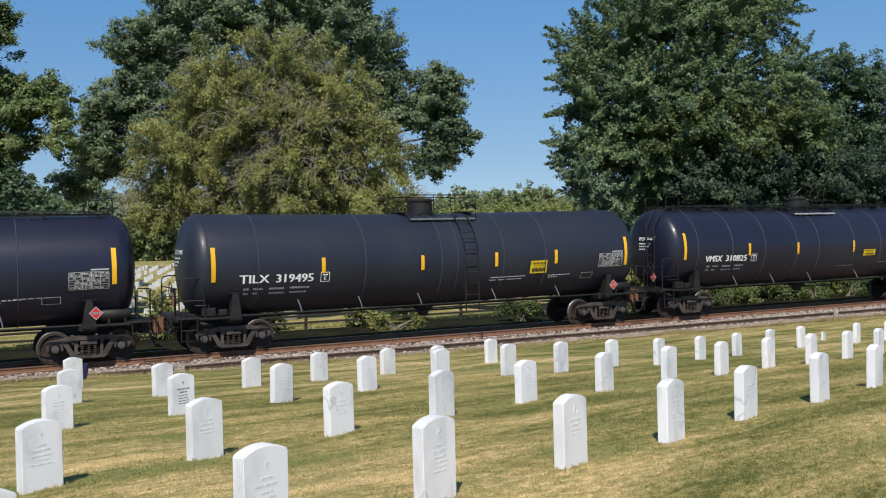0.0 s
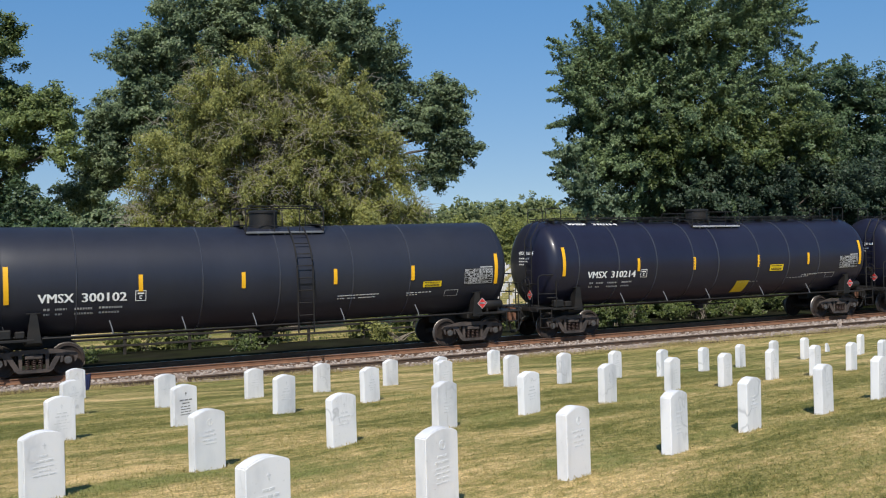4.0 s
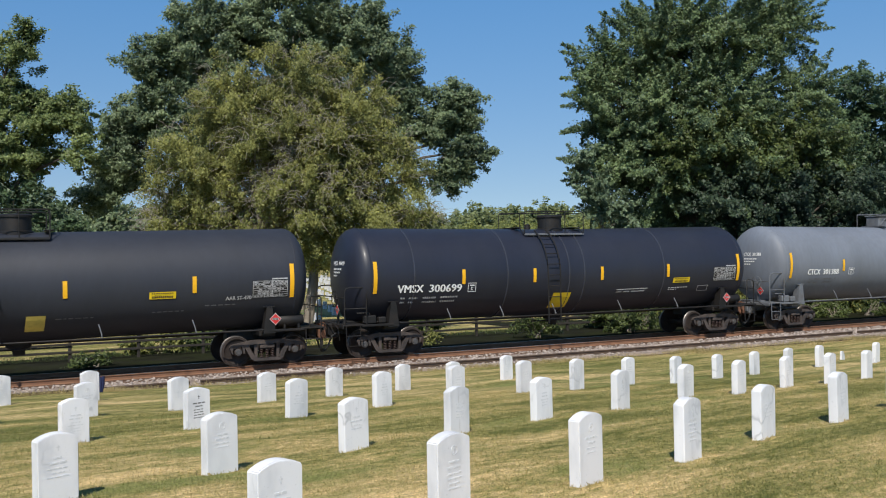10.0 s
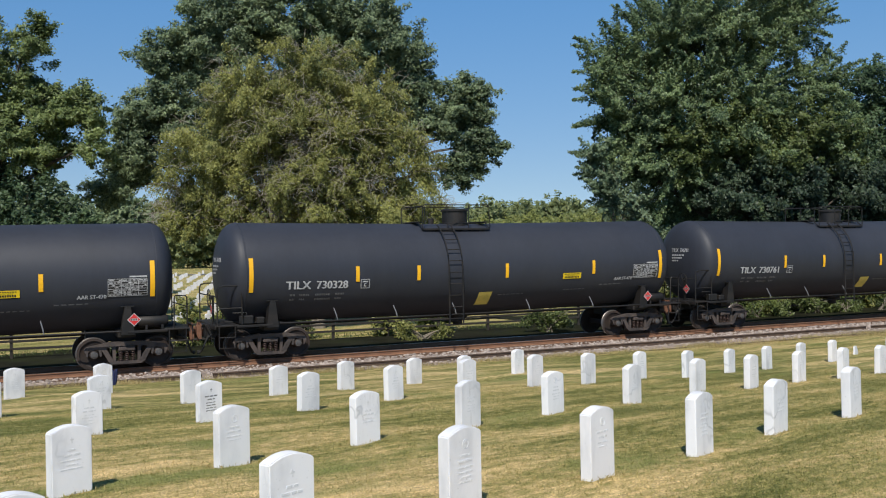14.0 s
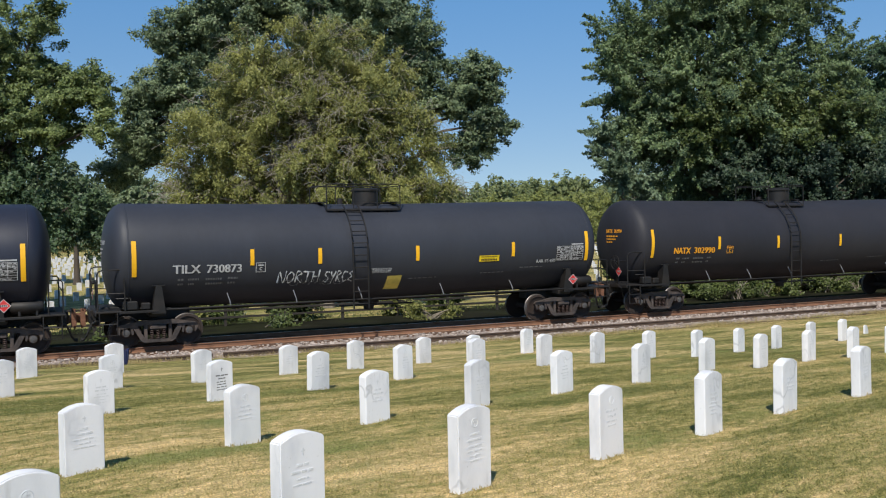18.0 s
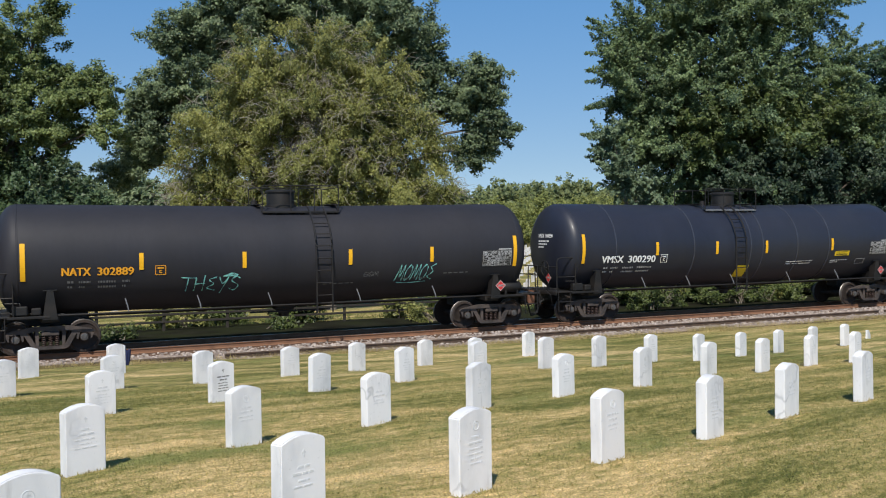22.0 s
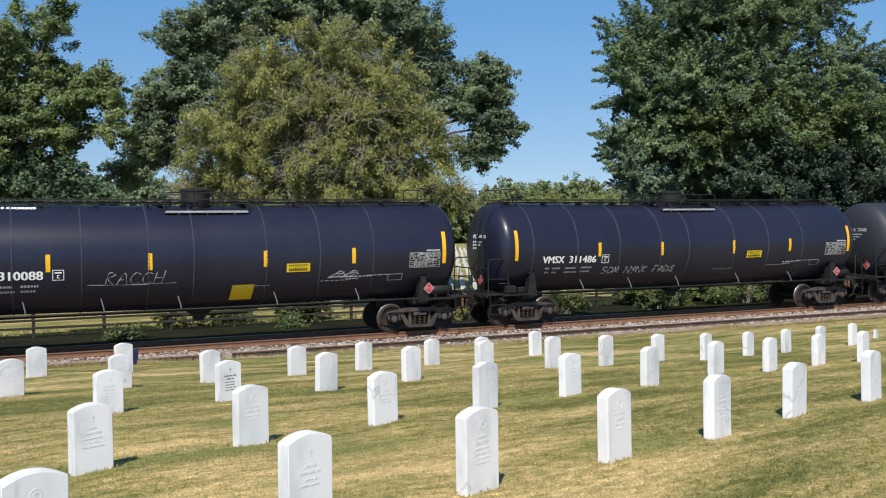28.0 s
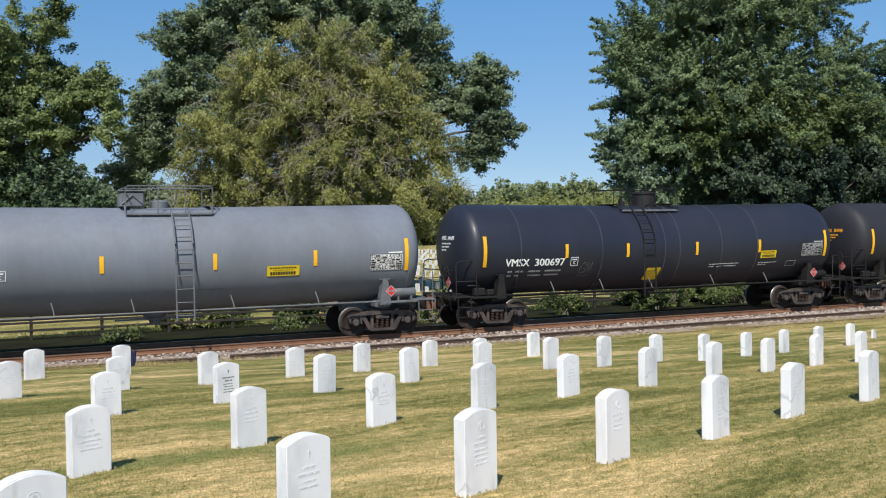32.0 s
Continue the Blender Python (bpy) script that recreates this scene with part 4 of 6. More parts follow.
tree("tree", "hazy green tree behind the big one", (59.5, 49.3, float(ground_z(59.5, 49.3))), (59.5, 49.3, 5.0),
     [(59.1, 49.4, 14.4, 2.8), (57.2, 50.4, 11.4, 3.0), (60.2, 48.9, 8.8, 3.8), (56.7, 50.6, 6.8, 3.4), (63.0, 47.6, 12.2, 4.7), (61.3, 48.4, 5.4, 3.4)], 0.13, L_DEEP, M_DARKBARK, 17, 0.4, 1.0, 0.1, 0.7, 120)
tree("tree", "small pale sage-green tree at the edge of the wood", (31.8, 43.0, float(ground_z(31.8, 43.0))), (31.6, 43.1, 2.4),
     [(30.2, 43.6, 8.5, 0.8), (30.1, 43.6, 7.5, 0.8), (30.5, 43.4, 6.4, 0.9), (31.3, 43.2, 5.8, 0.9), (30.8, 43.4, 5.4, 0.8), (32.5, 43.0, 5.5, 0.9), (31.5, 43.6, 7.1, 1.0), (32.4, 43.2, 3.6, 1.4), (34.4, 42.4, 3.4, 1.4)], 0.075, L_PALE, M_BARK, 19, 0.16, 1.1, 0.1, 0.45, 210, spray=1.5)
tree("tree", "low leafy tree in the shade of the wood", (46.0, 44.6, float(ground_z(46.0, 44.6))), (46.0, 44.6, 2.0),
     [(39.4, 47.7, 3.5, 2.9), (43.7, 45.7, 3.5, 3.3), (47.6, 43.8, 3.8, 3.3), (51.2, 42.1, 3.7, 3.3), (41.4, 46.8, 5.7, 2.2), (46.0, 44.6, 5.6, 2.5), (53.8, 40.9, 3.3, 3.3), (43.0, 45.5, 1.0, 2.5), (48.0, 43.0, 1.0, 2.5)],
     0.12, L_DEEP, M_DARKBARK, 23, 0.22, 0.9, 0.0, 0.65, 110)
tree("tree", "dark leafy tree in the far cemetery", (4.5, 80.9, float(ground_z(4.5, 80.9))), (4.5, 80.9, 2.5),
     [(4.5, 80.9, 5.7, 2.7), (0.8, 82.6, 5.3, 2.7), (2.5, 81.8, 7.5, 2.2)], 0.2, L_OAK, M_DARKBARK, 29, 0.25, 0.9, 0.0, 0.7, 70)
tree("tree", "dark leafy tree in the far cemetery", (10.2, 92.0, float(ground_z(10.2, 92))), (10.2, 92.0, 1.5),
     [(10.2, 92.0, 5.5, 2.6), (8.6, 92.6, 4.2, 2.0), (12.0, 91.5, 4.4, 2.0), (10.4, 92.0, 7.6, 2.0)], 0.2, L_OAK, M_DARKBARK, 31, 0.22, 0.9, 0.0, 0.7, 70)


def shrub(label, x, y, lobes, lmat, seed, leaf=0.08, per=85, density=1.0):
    z = float(ground_z(x, y))
    root = tagged(new("shrub"), label, "shrub", "shrubs behind the track")
    r, g = random.Random(seed), Geo()
    L = [(x + a, y + b, z + c, d) for a, b, c, d in lobes]
    for a, b, c, d in L:
        for k in range(4):
            limb(g, (x + r.uniform(-0.3, 0.3), y + r.uniform(-0.3, 0.3), z - 0.1), (a + r.uniform(-d, d) * 0.6, b + r.uniform(-d, d) * 0.5, c + d * 0.5), 0.03, 0.008, r, 3)
    part("branchwork", g.mesh("branchwork", M_BARK, smooth=60), root)
    part("foliage", crown_mesh("foliage", L, leaf, lmat, seed, density, 0.1, 0.36, per), root)
    return root


r = random.Random(77)
for i, (x, y, h) in enumerate(((5.9, 38.2, 0.9), (8.2, 39.0, 1.0), (10.4, 37.6, 1.1), (14.6, 37.6, 0.8), (18.0, 38.6, 0.9),
                             (26.8, 37.0, 1.6), (29.0, 37.6, 2.0), (31.0, 36.8, 1.7), (33.2, 37.4, 2.1), (35.4, 36.8, 1.9), (37.6, 37.4, 2.2), (40.0, 36.8, 2.0), (42.6, 37.2, 2.2), (45.4, 36.8, 2.2), (48.5, 37.2, 2.3))):
    lo = [(r.uniform(-0.8, 0.8), r.uniform(-0.5, 0.5), h * r.uniform(0.3, 0.75), h * r.uniform(0.4, 0.6)) for k in range(4)]
    shrub("leafy green shrub in the strip behind the track", x, y, lo, L_BUSH if i % 3 else L_LIGHT, 100 + i)
for i, (x, y, h) in enumerate(((7.0, 40.2, 1.7), (8.9, 41.0, 1.9))):
    lo = [(r.uniform(-0.5, 0.5), r.uniform(-0.4, 0.4), h * t, 0.4) for t in (0.2, 0.5, 0.8)]
    shrub("tall vine-covered shrub at the foot of the old tree", x, y, lo, L_LIGHT, 140 + i)

for i in range(24):
    x = -3.5 + i * 2.05 + r.uniform(-0.5, 0.5)
    if x < 24 and i % 3:
        continue
    h = r.uniform(0.3, 0.7) * (0.65 if x < 12 else 1) + (0.4 if x > 20 else 0)
    lo = [(r.uniform(-0.9, 0.9), r.uniform(-0.4, 0.4), h * r.uniform(0.15, 0.7), h * r.uniform(0.35, 0.6)) for k in range(4)]
    shrub("low tangle of vines and brush in the shade of the train", x, r.uniform(33.6, 35.0), lo, L_LIGHT if i % 4 == 1 and x < 24 else L_BUSH, 170 + i, 0.065, 55)

# woodland on the horizon
rs = np.random.RandomState(3)
far, mid = [], []
for i in range(150):
    x, y = (rs.uniform(55, 260) if i < 125 else rs.uniform(-40, 50)), rs.uniform(235, 300)
    h = rs.uniform(17.2, 19.4) + 1.2 * math.sin(x * 0.05)
    z = float(ground_z(x, y))
    far += [(x, y, z + h * 0.35, h * 0.40), (x + rs.uniform(-3, 3), y, z + h * 0.7, h * 0.28)]
for i in range(64):
    k, y = rs.uniform(0.52, 0.98), rs.uniform(165, 225)
    h = rs.uniform(9.6, 12.8)
    z = float(ground_z(k * y, y))
    mid += [(k * y, y, z + h * 0.3, h * 0.36), (k * y + rs.uniform(-3, 3), y, z + h * 0.66, h * 0.28)]
scrub = new("sunny_scrub", crown_mesh("sunny_scrub", mid, 0.24, L_MID, 53, 0.85, 0.0, 1.1, 42))
tagged(scrub, "sunny yellow-green scrub below the distant woodland", "woodland", kind="stuff")
wood = new("far_woodland", crown_mesh("far_woodland", far, 0.55, L_FAR, 51, 0.75, 0.0, 1.5, 15))
tagged(wood, "distant green woodland along the horizon", "woodland", kind="stuff")

# ---- fence behind the track ----
fence = tagged(new("rail_fence"), "low black wooden post-and-rail fence beyond the track", "fence")
post = Geo().box(0, 0, 0.42, 0.11, 0.11, 1.14, 0.012).mesh("post", M_FENCE)
for i in range(20):
    x = -7 + i * 2.4
    z = float(ground_z(x, 36.6))
    part("post", post, fence, m=pose(x, 36.6, z, 0, r.uniform(-1.5, 1.5), r.uniform(-4, 4)))
    for hgt in (0.34, 0.62, 0.90):
        part("fence_rail", shared("fence_rail", lambda: Geo().box(0, 0, 0, 2.4, 0.04, 0.085, 0.006).mesh("fence_rail", M_FENCE)), fence, m=pose(x + 1.2, 36.53, z + hgt, 0, r.uniform(-0.5, 0.5), 0))

# ---- the cemetery beyond ----
def far_stones():
    V, F = [], []
    rs = np.random.RandomState(9)
    out = [(-0.17, 0), (0.17, 0), (0.17, 0.58), (0.09, 0.62), (-0.09, 0.62), (-0.17, 0.58)]
    a = radians(19)
    ca, sa = math.cos(a), math.sin(a)
    n = 0
    for i in range(-70, 110):
        for j in range(0, 64):
            u, v = i * 2.1, j * 3.3
            x, y = 20 + u * ca - v * sa + rs.uniform(-0.1, 0.1), 40 + u * sa + v * ca + rs.uniform(-0.1, 0.1)
            if not (52 < y < 160 and -0.28 * y < x < 1.15 * y + 6) or (150 < y < 158) or rs.rand() < 0.06:
                continue
            z = float(ground_z(x, y)) - 0.05
            for d in (0, 0.1):
                V += [(x + p * ca - d * sa, y + p * sa + d * ca, z + q) for p, q in out]
            F += [tuple(range(n, n + 6)), tuple(range(n + 11, n + 5, -1))] + [(n + k, n + 6 + k, n + 6 + (k + 1) % 6, n + (k + 1) % 6) for k in range(6)]
            n += 12
    me = bpy.data.meshes.new("far_headstones")
    me.from_pydata(V, [], F)
    me.materials.append(M_MARBLE); me.update()
    return new("far_headstones", me)


tagged(far_stones(), "long rows of white headstones on the far slope", "headstones", kind="stuff")
road = sheet("road", np.linspace(-120, 260, 60), np.linspace(151, 156, 3), lambda x, y: ground_z(x, y) + 0.05, M_ROAD)
tagged(road, "narrow grey asphalt drive through the far cemetery", "road", kind="structure")

# ---- grass blades: tufts on the near lawn and dry weeds along the ballast ----
rs = np.random.RandomState(21)


def blades(name, n, xr, yr, length, width, material, lean=0.5, power=1.0, patchy=False):
    y = yr[0] + (yr[1] - yr[0]) * rs.uniform(0, 1, n) ** power
    x = rs.uniform(xr[0], xr[1], n)
    keep = (x > -0.28 * y - 1) & (x < 1.32 * y + 2)
    if patchy:
        keep &= rs.uniform(0, 1, n) < 0.18 + 0.9 * np.clip(np.sin(x * 0.9) * 0.5 + np.sin(x * 2.3 + 1) * 0.35 + np.sin(x * 5.1) * 0.2, 0, 1)
    x, y = x[keep], y[keep]
    n = len(x)
    z = ground_z(x, y) + wobble(x, y) - 0.004
    ln = length * rs.uniform(0.5, 1.3, n)
    up = np.stack([rs.normal(0, lean, n), rs.normal(0, lean, n), np.ones(n)], -1)
    up *= (ln / np.linalg.norm(up, axis=1))[:, None] / 2
    a = rs.uniform(0, np.pi, n)
    side = np.stack([np.cos(a), np.sin(a), np.zeros(n)], -1) * (width * rs.uniform(0.6, 1.3, n))[:, None]
    c = np.stack([x, y, z], -1) + up
    return new(name, leaves(name, c, up, side, material))


tagged(blades("lawn_blades", 620000, (-2, 16), (3.6, 14.5), 0.028, 0.0042, L_BLADE, 1.3, 1.3), "short mown grass blades", "grass", kind="stuff")
tagged(blades("verge_weeds", 52000, (-4, 40), (24.6, 26.5), 0.15, 0.006, L_DRY, 0.6, patchy=True), "dry straw-coloured weeds along the ballast", "weeds", kind="stuff")
tagged(blades("far_verge_weeds", 7000, (-6, 46), (37.0, 39.5), 0.16, 0.012, L_BUSH, 0.5), "rank weeds under the trees", "weeds", kind="stuff")


def stone_tufts():
    """Uncut straw-coloured grass round the foot of each headstone."""
    c, u, s = [], [], []
    for x, y, h in STONES_NEAR + STONES_FAR:
        n = 110 if y < 16 else 60
        a = radians(STONE_YAW)
        p, q = rs.uniform(-0.25, 0.25, n), rs.uniform(-0.07, 0.18, n)
        px, py = x + p * math.cos(a) - q * math.sin(a), y + p * math.sin(a) + q * math.cos(a)
        up = np.stack([rs.normal(0, 0.5, n), rs.normal(0, 0.5, n), np.ones(n)], -1) * rs.uniform(0.008, 0.022, n)[:, None]
        b = rs.uniform(0, np.pi, n)
        c.append(np.stack([px, py, ground_z(px, py) + wobble(px, py) - 0.004], -1) + up); u.append(up)
        s.append(np.stack([np.cos(b), np.sin(b), np.zeros(n)], -1) * 0.0045)
    return new("tufts", quads("tufts", np.concatenate(c), np.concatenate(u), np.concatenate(s), L_DRY))


tagged(stone_tufts(), "tufts of uncut grass at the feet of the headstones", "grass", kind="stuff")
# ---- the train: tank cars ----
TANK_R, TANK_END, HEAD = 1.57, 7.76, 0.62


def tank_z(x):
    """The two halves of the tank fall a little towards the middle."""
    return 2.60 + 0.075 * min(abs(x), TANK_END) / TANK_END


def on_tank(x, s, off=0.018):
    """Point on the near side: s is measured round the shell upwards from mid height."""
    a = s / TANK_R
    return (x, -(TANK_R + off) * math.cos(a), tank_z(x) + (TANK_R + off) * math.sin(a))


def arc(z):
    """Way round the shell that belongs to a height."""
    return TANK_R * math.asin(max(-1, min(1, (z - 2.62) / TANK_R)))


def tank_mesh(material):
    g = Geo()
    n, prof = 96, []
    for i in range(11):
        t = 1 - (i / 10) ** 1.8
        prof.append((-(TANK_END + HEAD * t), TANK_R * max(0.02, (1 - t ** 2.3)) ** (1 / 2.15)))
    prof += [(x, TANK_R) for x in (-7.2, -5.5, -3.5, -1.5, -0.3, 0.3, 1.5, 3.5, 5.5, 7.2)]
    prof += [(-x, r) for x, r in reversed(prof[:11])]
    for x, r in prof:
        zc = tank_z(x)
        g.v += [(x, -r * math.cos(j * math.tau / n), zc + r * math.sin(j * math.tau / n)) for j in range(n)]
    for i in range(len(prof) - 1):
        for j in range(n):
            g.f.append((i * n + j, (i + 1) * n + j, (i + 1) * n + (j + 1) % n, i * n + (j + 1) % n)); g.mi.append(0)
    g.f += [tuple(range(n)), tuple(range((len(prof) - 1) * n, len(prof) * n))]; g.mi += [0, 0]
    return g.mesh("tank", material, smooth=50)


def band_mesh(x, material, wide=0.030, proud=0.020):
    g, n = Geo(), 96
    for dx, r in ((-wide, TANK_R - 0.01), (-wide * 0.5, TANK_R + proud), (wide * 0.5, TANK_R + proud), (wide, TANK_R - 0.01)):
        g.v += [(x + dx, -r * math.cos(j * math.tau / n), tank_z(x) + r * math.sin(j * math.tau / n)) for j in range(n)]
    for i in range(3):
        for j in range(n):
            g.f.append((i * n + j, (i + 1) * n + j, (i + 1) * n + (j + 1) % n, i * n + (j + 1) % n)); g.mi.append(0)
    return g.mesh("jacket_band", material, smooth=25)


def patch(x0, x1, s0, s1, mats, off=0.020, skew=0.0, n=4):
    """A thin sheet that follows the shell."""
    g = Geo()
    for i in range(n + 1):
        s = s0 + (s1 - s0) * i / n
        d = skew * i / n
        g.v += [on_tank(x0 + d, s, off), on_tank(x1 + d, s, off)]
    for i in range(n):
        g.f.append((2 * i, 2 * i + 1, 2 * i + 3, 2 * i + 2)); g.mi.append(0)
    return g.mesh("decal", *mats, smooth=0)


def bars_mesh(rows, material, off=0.018, seed=1):
    """Unreadable small print: rows of (x0, x1, z, height, mean word length)."""
    g, r = Geo(), random.Random(seed)
    for x0, x1, z, h, wl in rows:
        x, s = x0, arc(z)
        while x < x1 - 0.01:
            w = min(wl * r.uniform(0.6, 1.4), x1 - x)
            g.add([on_tank(x, s - h / 2, off), on_tank(x + w, s - h / 2, off), on_tank(x + w, s + h / 2, off), on_tank(x, s + h / 2, off)], [(0, 1, 2, 3)])
            x += w + wl * 0.45
    return g.mesh("small_print", material, smooth=0)


def text_mesh(body, x0, x1, z0, z1, material, off=0.018, weight=0.012):
    """Letters laid round the shell between x0, x1 and z0, z1."""
    cu = bpy.data.curves.new("lettering", "FONT")
    cu.body, cu.resolution_u = body, 2
    tmp = bpy.data.objects.new("lettering", cu)
    me = bpy.data.meshes.new_from_object(tmp)
    bpy.data.objects.remove(tmp); bpy.data.curves.remove(cu)
    co = np.empty(len(me.vertices) * 3); me.vertices.foreach_get("co", co); co = co.reshape(-1, 3)
    lo, hi = co.min(0), co.max(0)
    u = (co - lo) / np.maximum(hi - lo, 1e-6)
    s0, s1 = arc(z0), arc(z1)
    # bold face: the same letters three times, a little apart
    g, faces = Geo(), [tuple(q.vertices) for q in me.polygons]
    for k in (-1, 0, 1):
        g.add([on_tank(x0 + weight + (x1 - x0 - 2 * weight) * p[0] + k * weight, s0 + (s1 - s0) * p[1], off + 0.0008 * k) for p in u], faces)
    bpy.data.meshes.remove(me)
    return g.mesh("lettering", material, smooth=0)


def on_head(y, z, off=0.012):
    """Point on the rear head of the tank."""
    zc = tank_z(-TANK_END)
    q = min(0.999, math.hypot(y, z - zc) / TANK_R) ** 2.15
    return (-(TANK_END + HEAD * (1 - q) ** (1 / 2.3)) - off, y, z)


def head_text(body, y0, y1, z0, z1, material):
    """Letters on the rear head from y0 to y1."""
    cu = bpy.data.curves.new("lettering", "FONT")
    cu.body, cu.resolution_u = body, 1
    tmp = bpy.data.objects.new("lettering", cu)
    me = bpy.data.meshes.new_from_object(tmp)
    bpy.data.objects.remove(tmp); bpy.data.curves.remove(cu)
    co = np.array([v.co[:] for v in me.vertices])
    lo, hi = co.min(0), co.max(0)
    u = (co - lo) / np.maximum(hi - lo, 1e-6)
    g, faces = Geo(), [tuple(q.vertices) for q in me.polygons]
    for k in (-1, 0, 1):
        g.add([on_head(y0 + (y1 - y0) * p[0] + 0.006 * k, z0 + (z1 - z0) * p[1], 0.012 + 0.0008 * k) for p in u], faces)
    bpy.data.meshes.remove(me)
    return g.mesh("lettering", material, smooth=0)


def head_bars(rows, material):
    """Small print on the rear head that cannot be read: rows of (y0, y1, z, height)."""
    g, r = Geo(), random.Random(6)
    for y0, y1, z, h in rows:
        y = y0
        while y > y1 + 0.02:
            w = min(r.uniform(0.05, 0.13), y - y1)
            g.add([on_head(y, z - h / 2), on_head(y - w, z - h / 2), on_head(y - w, z + h / 2), on_head(y, z + h / 2)], [(0, 1, 2, 3)])
            y -= w + 0.03
    return g.mesh("small_print", material, smooth=0)


def stroke_mesh(lines, material, width=0.03, off=0.019, head=False):
    """Sprayed lines: smooth ribbons through points (x, z) on the shell."""
    g = Geo()
    for pts in lines:
        q = []
        for i in range(len(pts) - 1):
            p0, p1, p2, p3 = pts[max(0, i - 1)], pts[i], pts[i + 1], pts[min(len(pts) - 1, i + 2)]
            for k in range(5):
                t = k / 5
                q.append(tuple(0.5 * (2 * b + (c - a) * t + (2 * a - 5 * b + 4 * c - d) * t * t + (3 * b - a - 3 * c + d) * t ** 3) for a, b, c, d in zip(p0, p1, p2, p3)))
        q.append(pts[-1])
        o = len(g.v)
        for i, (x, z) in enumerate(q):
            a, b = q[max(0, i - 1)], q[min(len(q) - 1, i + 1)]
            dx, dz = b[0] - a[0], b[1] - a[1]
            l = math.hypot(dx, dz) or 1
            w = width * (0.6 + 0.4 * math.sin(i * 1.3)) / 2
            for sgn in (-1, 1):
                a, b = x - dz / l * w * sgn, z + dx / l * w * sgn
                g.v.append(on_head(-a, b) if head else on_tank(a, arc(b), off))
        for i in range(len(q) - 1):
            g.f.append((o + 2 * i, o + 2 * i + 2, o + 2 * i + 3, o + 2 * i + 1)); g.mi.append(0)
    return g.mesh("graffiti", material, smooth=0)


def scrawl(x0, x1, z0, z1, seed, letters, slant=0.25):
    """Lines of a tag that cannot be read: loops and hooks from letter to letter."""
    r, out = random.Random(seed), []
    w, h = (x1 - x0) / letters, z1 - z0
    P = lambda i, a, b: (x0 + (i + a) * w + slant * b * h, z0 + b * h)
    for i in range(letters):
        k = r.randrange(4)
        if k == 0:
            out.append([P(i, 0.1, 0.1), P(i, 0.15, 0.9), P(i, 0.75, 0.8), P(i, 0.7, 0.45), P(i, 0.2, 0.45), P(i, 0.85, 0.0)])
        elif k == 1:
            out.append([P(i, 0.9, 0.75), P(i, 0.5, 1.0), P(i, 0.1, 0.6), P(i, 0.2, 0.1), P(i, 0.7, 0.05), P(i, 0.9, 0.45), P(i, 0.4, 0.4)])
        elif k == 2:
            out.append([P(i, 0.0, 0.0), P(i, 0.2, 0.95), P(i, 0.5, 0.25), P(i, 0.75, 1.0), P(i, 1.0, 0.05)])
        else:
            out.append([P(i, -0.2, 0.85), P(i, 1.0, 0.95)]); out.append([P(i, 0.45, 0.95), P(i, 0.4, 0.3), P(i, 0.6, -0.05), P(i, 0.95, 0.1)])
    if r.random() < 0.7:
        out.append([(x0, z0 - 0.12 * h), ((x0 + x1) / 2, z0 - 0.2 * h), (x1, z0 - 0.05 * h)])
    return out


# running gear, shared by all cars
def side_frame_mesh():
    g = Geo()
    y0, y1 = -0.075, 0.075
    g.prism([(-1.16, 0.60), (-1.10, 0.68), (-0.80, 0.74), (-0.45, 0.80), (0.45, 0.80), (0.80, 0.74), (1.10, 0.68), (1.16, 0.60), (0.98, 0.58), (0.72, 0.63), (0.40, 0.67), (-0.40, 0.67), (-0.72, 0.63), (-0.98, 0.58)], y0, y1)
    for s in (-1, 1):
        g.prism([(s * 0.72, 0.635), (s * 0.58, 0.655), (s * 0.36, 0.26), (s * 0.50, 0.24)], y0, y1)              # slanting leg
        g.prism([(s * 1.16, 0.61), (s * 1.10, 0.44), (s * 1.06, 0.40), (s * 1.05, 0.60)], y0, y1)              # jaw
        g.prism([(s * 0.70, 0.63), (s * 0.68, 0.42), (s * 0.73, 0.40), (s * 0.78, 0.62)], y0, y1)
        g.prism([(s * 0.40, 0.68), (s * 0.30, 0.68), (s * 0.30, 0.24), (s * 0.38, 0.24)], y0 + 0.01, y1 - 0.01)   # column
    g.prism([(-0.52, 0.25), (0.52, 0.25), (0.40, 0.16), (-0.40, 0.16)], y0 - 0.02, y1 + 0.02)
    g.box(0, -0.02, 0.60, 0.46, 0.22, 0.12, 0.02)                                                           # bolster end
    return g.mesh("side_frame", M_TRUCK, smooth=30)


def spring_mesh():
    g = Geo()
    n = 40
    g.tube([(0.055 * math.cos(i * math.tau / 8), 0.055 * math.sin(i * math.tau / 8), 0.26 + 0.27 * i / n) for i in range(n + 1)], 0.016, 5)
    return g.mesh("spring", M_SPRING, smooth=40)


